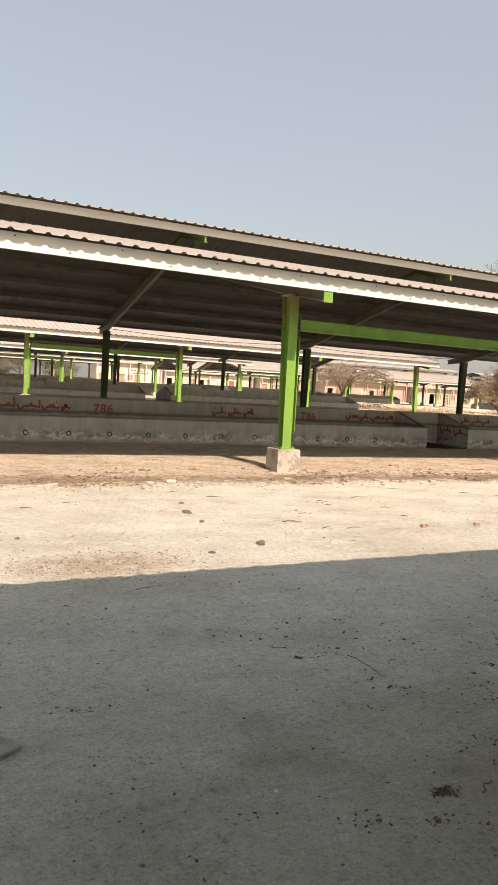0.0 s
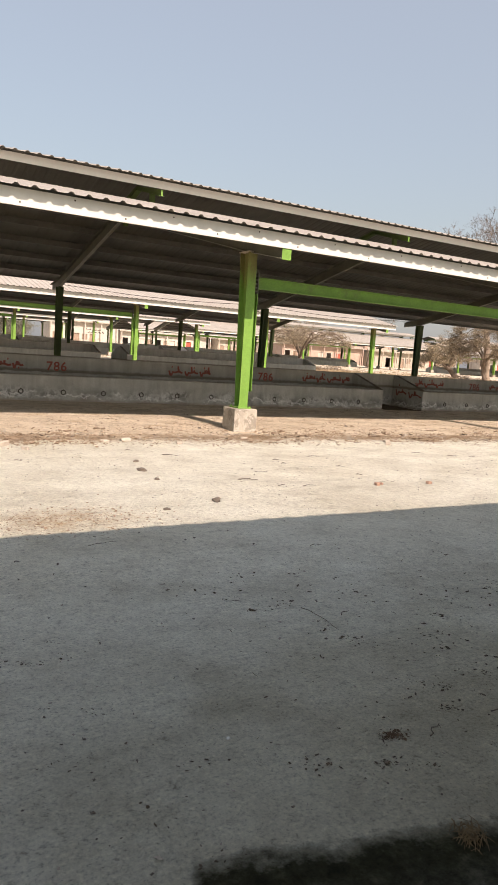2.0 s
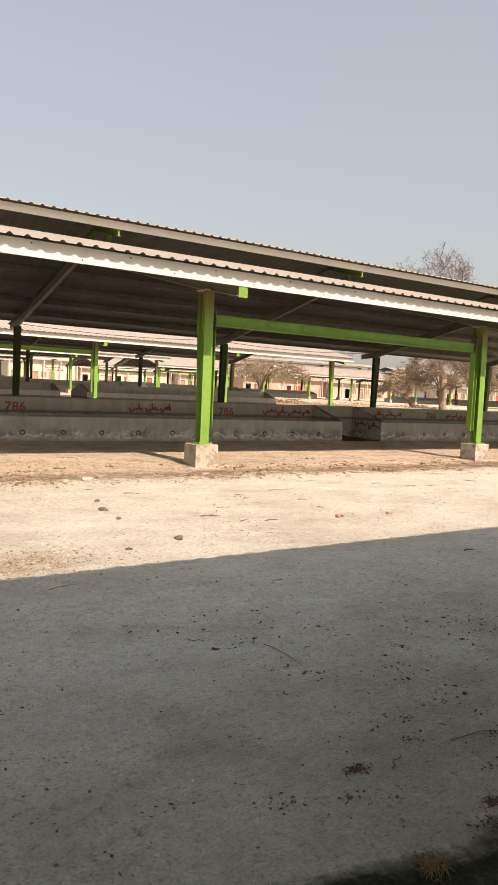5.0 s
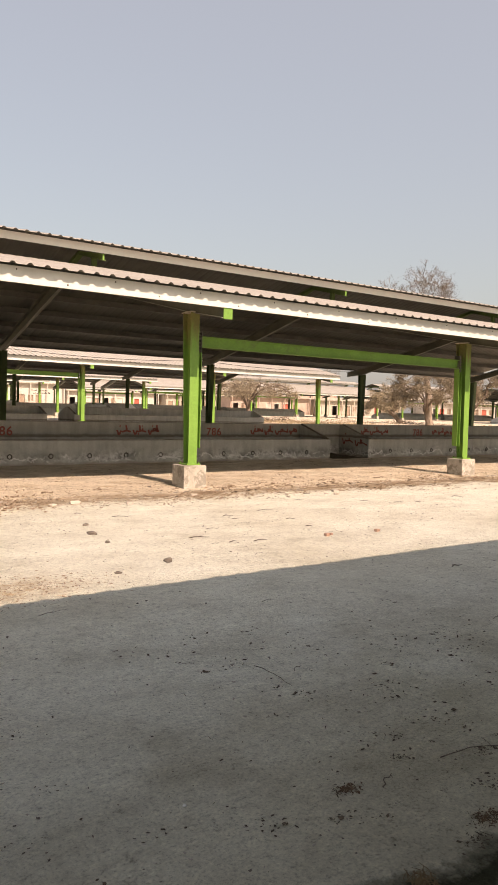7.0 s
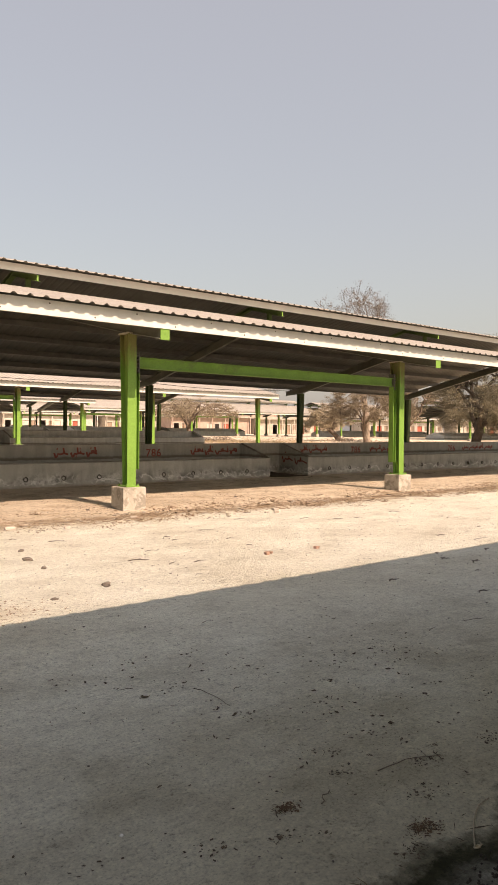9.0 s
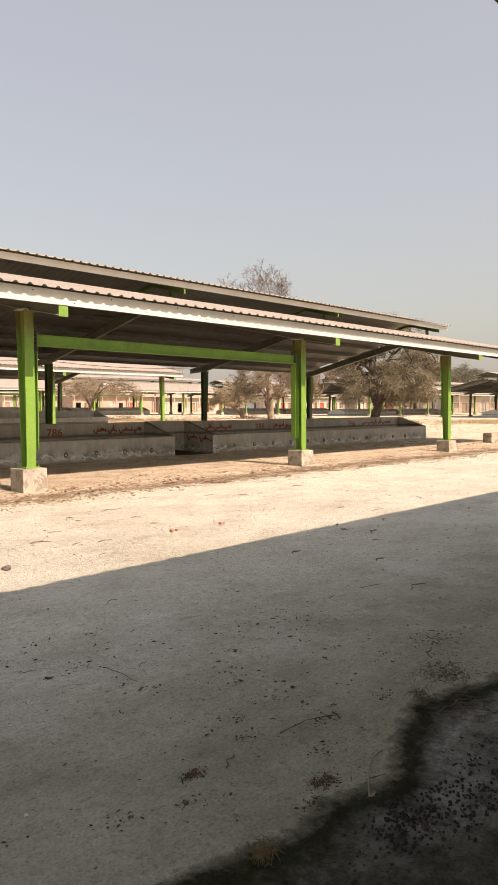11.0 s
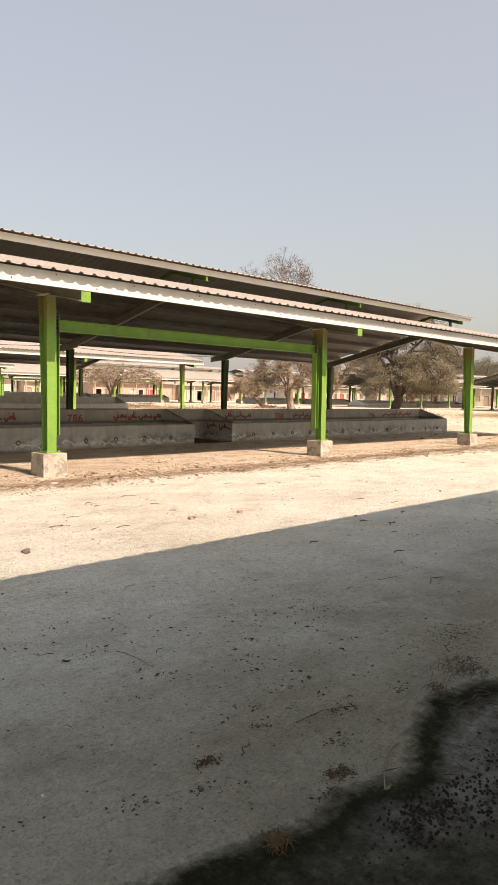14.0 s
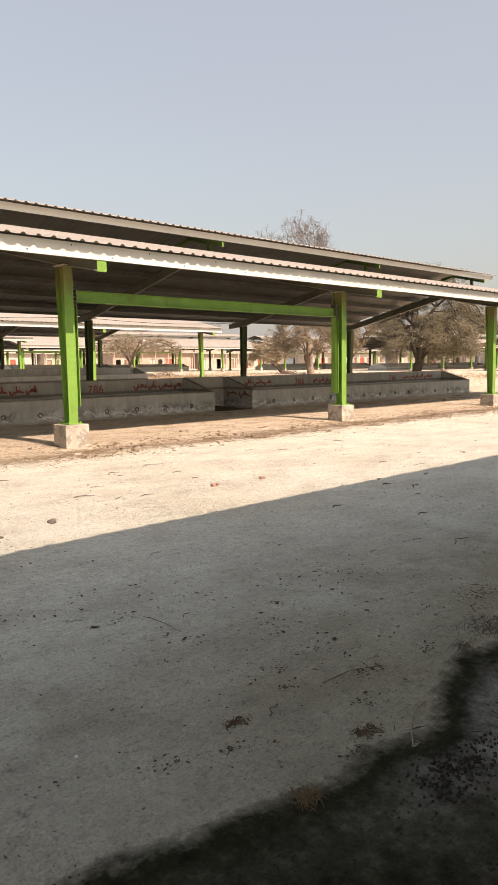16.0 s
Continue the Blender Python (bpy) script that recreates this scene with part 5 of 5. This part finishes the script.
def scatter(name, label, count, place, size, material, flat=0.6, kind="pebble"):
    """Very many small bits in one mesh; place() gives x and y."""
    verts, faces = [], []
    if kind == "pellet":
        g = (1 + 5 ** 0.5) / 2
        shape = [Vector(v).normalized() for v in ((-1, g, 0), (1, g, 0), (-1, -g, 0), (1, -g, 0), (0, -1, g), (0, 1, g), (0, -1, -g), (0, 1, -g), (g, 0, -1), (g, 0, 1), (-g, 0, -1), (-g, 0, 1))]
        tris = [(0, 11, 5), (0, 5, 1), (0, 1, 7), (0, 7, 10), (0, 10, 11), (1, 5, 9), (5, 11, 4), (11, 10, 2), (10, 7, 6), (7, 1, 8), (3, 9, 4), (3, 4, 2), (3, 2, 6), (3, 6, 8), (3, 8, 9), (4, 9, 5), (2, 4, 11), (6, 2, 10), (8, 6, 7), (9, 8, 1)]
    elif kind == "flake":
        shape = [Vector(v) for v in ((1.3, 0, 0.1), (0.5, 0.6, 0.9), (-0.4, 0.75, 0.2), (-1.2, 0.2, 0.8), (-0.7, -0.5, 0.1), (0.4, -0.65, 0.6), (0, 0, -0.7))]
        tris = [(0, 1, 5), (1, 4, 5), (1, 2, 4), (2, 3, 4), (1, 0, 6), (2, 1, 6), (3, 2, 6), (4, 3, 6), (5, 4, 6), (0, 5, 6)]
    else:
        shape = [Vector((1, 0, 0)), Vector((0, 1, 0)), Vector((-1, 0, 0)), Vector((0, -1, 0)), Vector((0, 0, 1)), Vector((0, 0, -1))]
        tris = [(0, 1, 4), (1, 2, 4), (2, 3, 4), (3, 0, 4), (1, 0, 5), (2, 1, 5), (3, 2, 5), (0, 3, 5)]
    for _ in range(count):
        x, y = place()
        r = size * math.exp(min(0.9, rng.gauss(0, 0.25 if kind == "pellet" else 0.42)))
        if kind == "stalk":
            long, thin = r * rng.uniform(1.3, 3.6), r * 0.28
        elif kind == "flake":
            long, thin = r * rng.uniform(0.55, 1.15), r * rng.uniform(0.45, 0.95)
        else:
            long, thin = r, r * rng.uniform(0.5, 1.0)
        a = rng.uniform(0, 6.28)
        c, q = math.cos(a), math.sin(a)
        i, z = len(verts), height(x, y)
        for v in shape:
            u = Vector((v.x * long * rng.uniform(0.8, 1.2), v.y * thin * rng.uniform(0.8, 1.2), v.z * (thin if kind == "stalk" else r) * flat * rng.uniform(0.7, 1.2)))
            verts.append((x + u.x * c - u.y * q, y + u.x * q + u.y * c, z + u.z + (thin if kind == "stalk" else r) * flat * 0.4))
        faces += [tuple(i + k for k in t) for t in tris]
    me = bpy.data.meshes.new(name)
    me.from_pydata(verts, [], faces)
    me.materials.append(M[material])
    return tagged(new(name, me), label, "litter", kind="stuff")


def over(x0, x1, y0, y1):
    return lambda: (rng.uniform(x0, x1), rng.uniform(y0, y1))


def strip(x0, x1, y, wide, slope=0.03):
    def place():
        x = rng.uniform(x0, x1)
        return x, y + slope * x + rng.gauss(0, wide) + 0.2 * math.sin(x * 1.3)
    return place


def blob(x, y, a, b=None):
    return lambda: (rng.gauss(x, a), rng.gauss(y, b or a))


def clumps(x0, x1, y0, y1, count, reach):
    """Loose clusters, some thick and some thin."""
    seats = [(rng.uniform(x0, x1), rng.uniform(y0, y1), reach * math.exp(rng.gauss(0, 0.6))) for _ in range(count)]

    def place():
        x, y, r = rng.choice(seats)
        return rng.gauss(x, r), rng.gauss(y, r * 0.6)
    return place


scatter("road_pebbles", "small grey pebbles and clods strewn over the road", 2600, over(-7.5, 14, -10.0, 0.5), 0.006, "stone", 0.7, "flake")
scatter("pale_clods", "small pale clods of dry earth on the road", 5200, over(-7.5, 14, -9.85, 1.5), 0.0058, "rubble", 0.5, "flake")
scatter("leaf_crumbs", "dark dry leaf crumbs and dung bits on the road", 420, over(-7, 8, -10.1, -1.0), 0.006, "dung", 0.3, "flake")
scatter("clustered_crumbs", "dark dung crumbs in loose clusters on the road", 800, clumps(-6.5, 7, -9.9, -2.5, 110, 0.07), 0.0052, "dung", 0.35, "flake")
scatter("near_crumbs", "dark crumbs trodden into the dust", 420, clumps(-5.8, -2.2, -9.9, -8.2, 42, 0.05), 0.0042, "dung", 0.3, "flake")
scatter("sliver_crumbs", "dark slivers of straw and leaf on the road", 260, over(-7, 9, -10.0, -2.0), 0.0038, "dung", 0.7, "stalk")
scatter("dark_bits", "dark dung crumbs thickly strewn near the shed", 90, blob(-3.55, -9.1, 0.8, 0.4), 0.0055, "dung", 0.4, "flake")
scatter("dark_scraps", "dark curled scraps of leaf and dung thickly strewn near the shed", 240, clumps(-4.7, -2.2, -9.5, -7.6, 60, 0.09), 0.008, "dung", 0.45, "flake")
scatter("edge_rubble", "small broken bits of concrete along the road edge", 850, clumps(-7, 17, -2.1, -0.5, 80, 0.17), 0.021, "rubble", 0.6, "flake")
scatter("edge_crumbs", "brown crumbs of dung and soil along the road edge", 7500, strip(-7, 18, -1.25, 0.3), 0.0105, "soilbit", 0.5, "flake")
scatter("edge_dung", "dark dung and soil in clumps along the road edge", 1100, clumps(-7, 17, -1.9, -0.6, 60, 0.12), 0.01, "dung", 0.4, "flake")
scatter("edge_straw", "trodden dry straw along the road edge", 3600, strip(-7, 18, -0.9, 0.55), 0.013, "straw", 0.6, "stalk")
scatter("edge_mulch", "trodden brown fodder in ragged heaps by the road edge", 6500, clumps(-7, 18, -1.75, -0.75, 48, 0.19), 0.012, "soilbit", 0.5, "flake")
scatter("edge_clods", "brown clods of earth and dung beside the road", 1500, clumps(-7, 18, -1.9, 0.2, 90, 0.22), 0.021, "soilbit", 0.55, "flake")
scatter("edge_lumps", "dark lumps of dung beside the road", 420, clumps(-7, 18, -1.7, -0.5, 60, 0.15), 0.018, "dung", 0.5, "flake")
scatter("edge_stalks", "dark broken stalks along the road edge", 1300, strip(-7, 18, -1.35, 0.4), 0.011, "soilbit", 0.6, "stalk")
scatter("edge_drifts", "drifts of brown straw by the road edge", 3600, clumps(-7, 18, -1.6, 1.2, 70, 0.25), 0.013, "soilbit", 0.6, "stalk")
scatter("yard_straw", "trodden straw over the brown earth by the shed", 3200, over(-7, 22, -0.9, 3.6), 0.013, "straw", 0.6, "stalk")
scatter("yard_crumbs", "brown crumbs over the earth by the shed", 2600, clumps(-7, 22, -0.9, 4.4, 120, 0.3), 0.012, "soilbit", 0.5, "flake")
scatter("straw_patch", "patch of old straw and crumbs on the road", 620, blob(-4.75, -6.05, 0.42, 0.2), 0.007, "straw", 0.6, "stalk")
scatter("patch_crumbs", "crumbs of dung in an old straw patch", 620, blob(-4.9, -6.0, 0.45, 0.22), 0.008, "soilbit", 0.5, "flake")
scatter("dung_pellets", "round dark goat droppings on soaked soil", 190, blob(-4.13, -10.35, 0.1, 0.06), 0.0062, "wetdung", 0.9, "pellet")
scatter("more_pellets", "round dark goat droppings on pale crust", 200, blob(-3.85, -10.45, 0.2, 0.08), 0.006, "wetdung", 0.9, "pellet")
scatter("soil_crumbs", "dark crumbs of dung on soaked soil", 1300, clumps(-5.2, -2.0, -11.2, -10.2, 90, 0.07), 0.005, "wetdung", 0.6, "flake")
scatter("soil_stalks", "dark stalks on soaked soil", 260, over(-4.3, -2.4, -10.9, -10.0), 0.007, "dung", 0.6, "stalk")
scatter("stalks", "broken dry stalks on the road", 130, over(-5.5, 4, -10.2, -3.0), 0.006, "twig", 0.6, "stalk")
for x, y, reach in ((-4.16, -9.99, 0.035), (-4.47, -9.58, 0.022), (-2.72, -9.78, 0.1), (-2.35, -9.45, 0.1)):
    scatter("dung_heap", "crumbled rust-brown dung on the road", 170, blob(x, y, reach * 1.15, reach * 0.7), 0.0042, "rustydung", 0.5, "flake")
    scatter("dung_straw", "dark stalks in crumbled dung on the road", 40, blob(x, y, reach * 1.2, reach * 0.7), 0.005, "dung", 0.8, "stalk")
for x, y, reach, count in ((-3.95, -9.82, 0.05, 40), (-4.62, -9.72, 0.02, 22), (-4.85, -9.62, 0.05, 26), (-4.1, -9.5, 0.02, 24), (-3.72, -9.66, 0.04, 40), (-4.0, -9.35, 0.03, 20), (-4.3, -10.05, 0.04, 40), (-3.3, -9.7, 0.05, 40)):
    scatter("dung_crumbs", "small clump of dark dung crumbs on the road", count, blob(x, y, reach, reach * 0.6), 0.0048, "dung", 0.45, "flake")


def brush_heap(x, y, reach, count, label):
    """Dry lopped branches lying in a loose heap."""
    bm = bmesh.new()
    for _ in range(count):
        a, k = rng.uniform(0, 6.28), rng.uniform(0.2, 0.8)
        o = Vector((rng.gauss(0, reach), rng.gauss(0, reach * 0.6), 0))
        o.z = rise(y + o.y, x + o.x) + rng.uniform(0.03, 0.4) * math.exp(-(o.x / reach) ** 2)
        w = Vector((math.cos(a) * k, math.sin(a) * k, rng.uniform(-0.03, 0.35)))
        c = Vector((x, y, 0)) + o
        tube(bm, [c - w * 0.5, c + Vector((0, 0, 0.05)), c + w * 0.5], [0.016, 0.013, 0.006], 3)
    return tagged(part("brush_heap", bm, M["twig"]), label, "brush", kind="stuff")


def grass_patch(x, y, a, b, count):
    """Dry grass: many thin blades that lean all ways."""
    verts, faces = [], []
    for _ in range(count):
        u, v = rng.gauss(x, a), rng.gauss(y, b)
        z, t, tall = rise(v, u) - 0.02, rng.uniform(0, 6.28), rng.uniform(0.12, 0.42)
        lean = Vector((rng.gauss(0, 0.12), rng.gauss(0, 0.12), tall))
        w = Vector((math.cos(t), math.sin(t), 0)) * 0.012
        o = Vector((u, v, z))
        i = len(verts)
        verts += [o - w, o + w, o + lean]
        faces.append((i, i + 1, i + 2))
    me = bpy.data.meshes.new("dry_grass")
    me.from_pydata(verts, [], faces)
    me.materials.append(M["straw"])
    return tagged(new("dry_grass", me), "patch of dry yellow grass on open ground", "grass", kind="stuff")


grass_patch(52, 16, 4.5, 1.8, 3500)
grass_patch(44, 27, 5.0, 2.0, 2500)
grass_patch(31, 36, 4.0, 2.0, 2500)
brush_heap(27.2, 38.5, 1.6, 260, "loose heap of dry lopped branches under a tree")
brush_heap(30.5, 39.5, 1.2, 140, "loose heap of dry lopped branches under a tree")
brush_heap(46.0, 39.0, 1.6, 160, "loose heap of dry lopped branches under a tree")
scatter("dry_weeds", "dry weeds and rubbish over the far ground", 2600, clumps(14, 60, 19, 62, 160, 0.8), 0.06, "straw", 0.6, "stalk")
scatter("far_crumbs", "brown clods and dung over the far ground", 2600, clumps(12, 60, 13, 62, 160, 0.8), 0.05, "soilbit", 0.5, "flake")
scatter("far_clods", "clods and dry tufts over the open ground", 2600, over(16, 60, -4, 60), 0.04, "straw", 0.5)
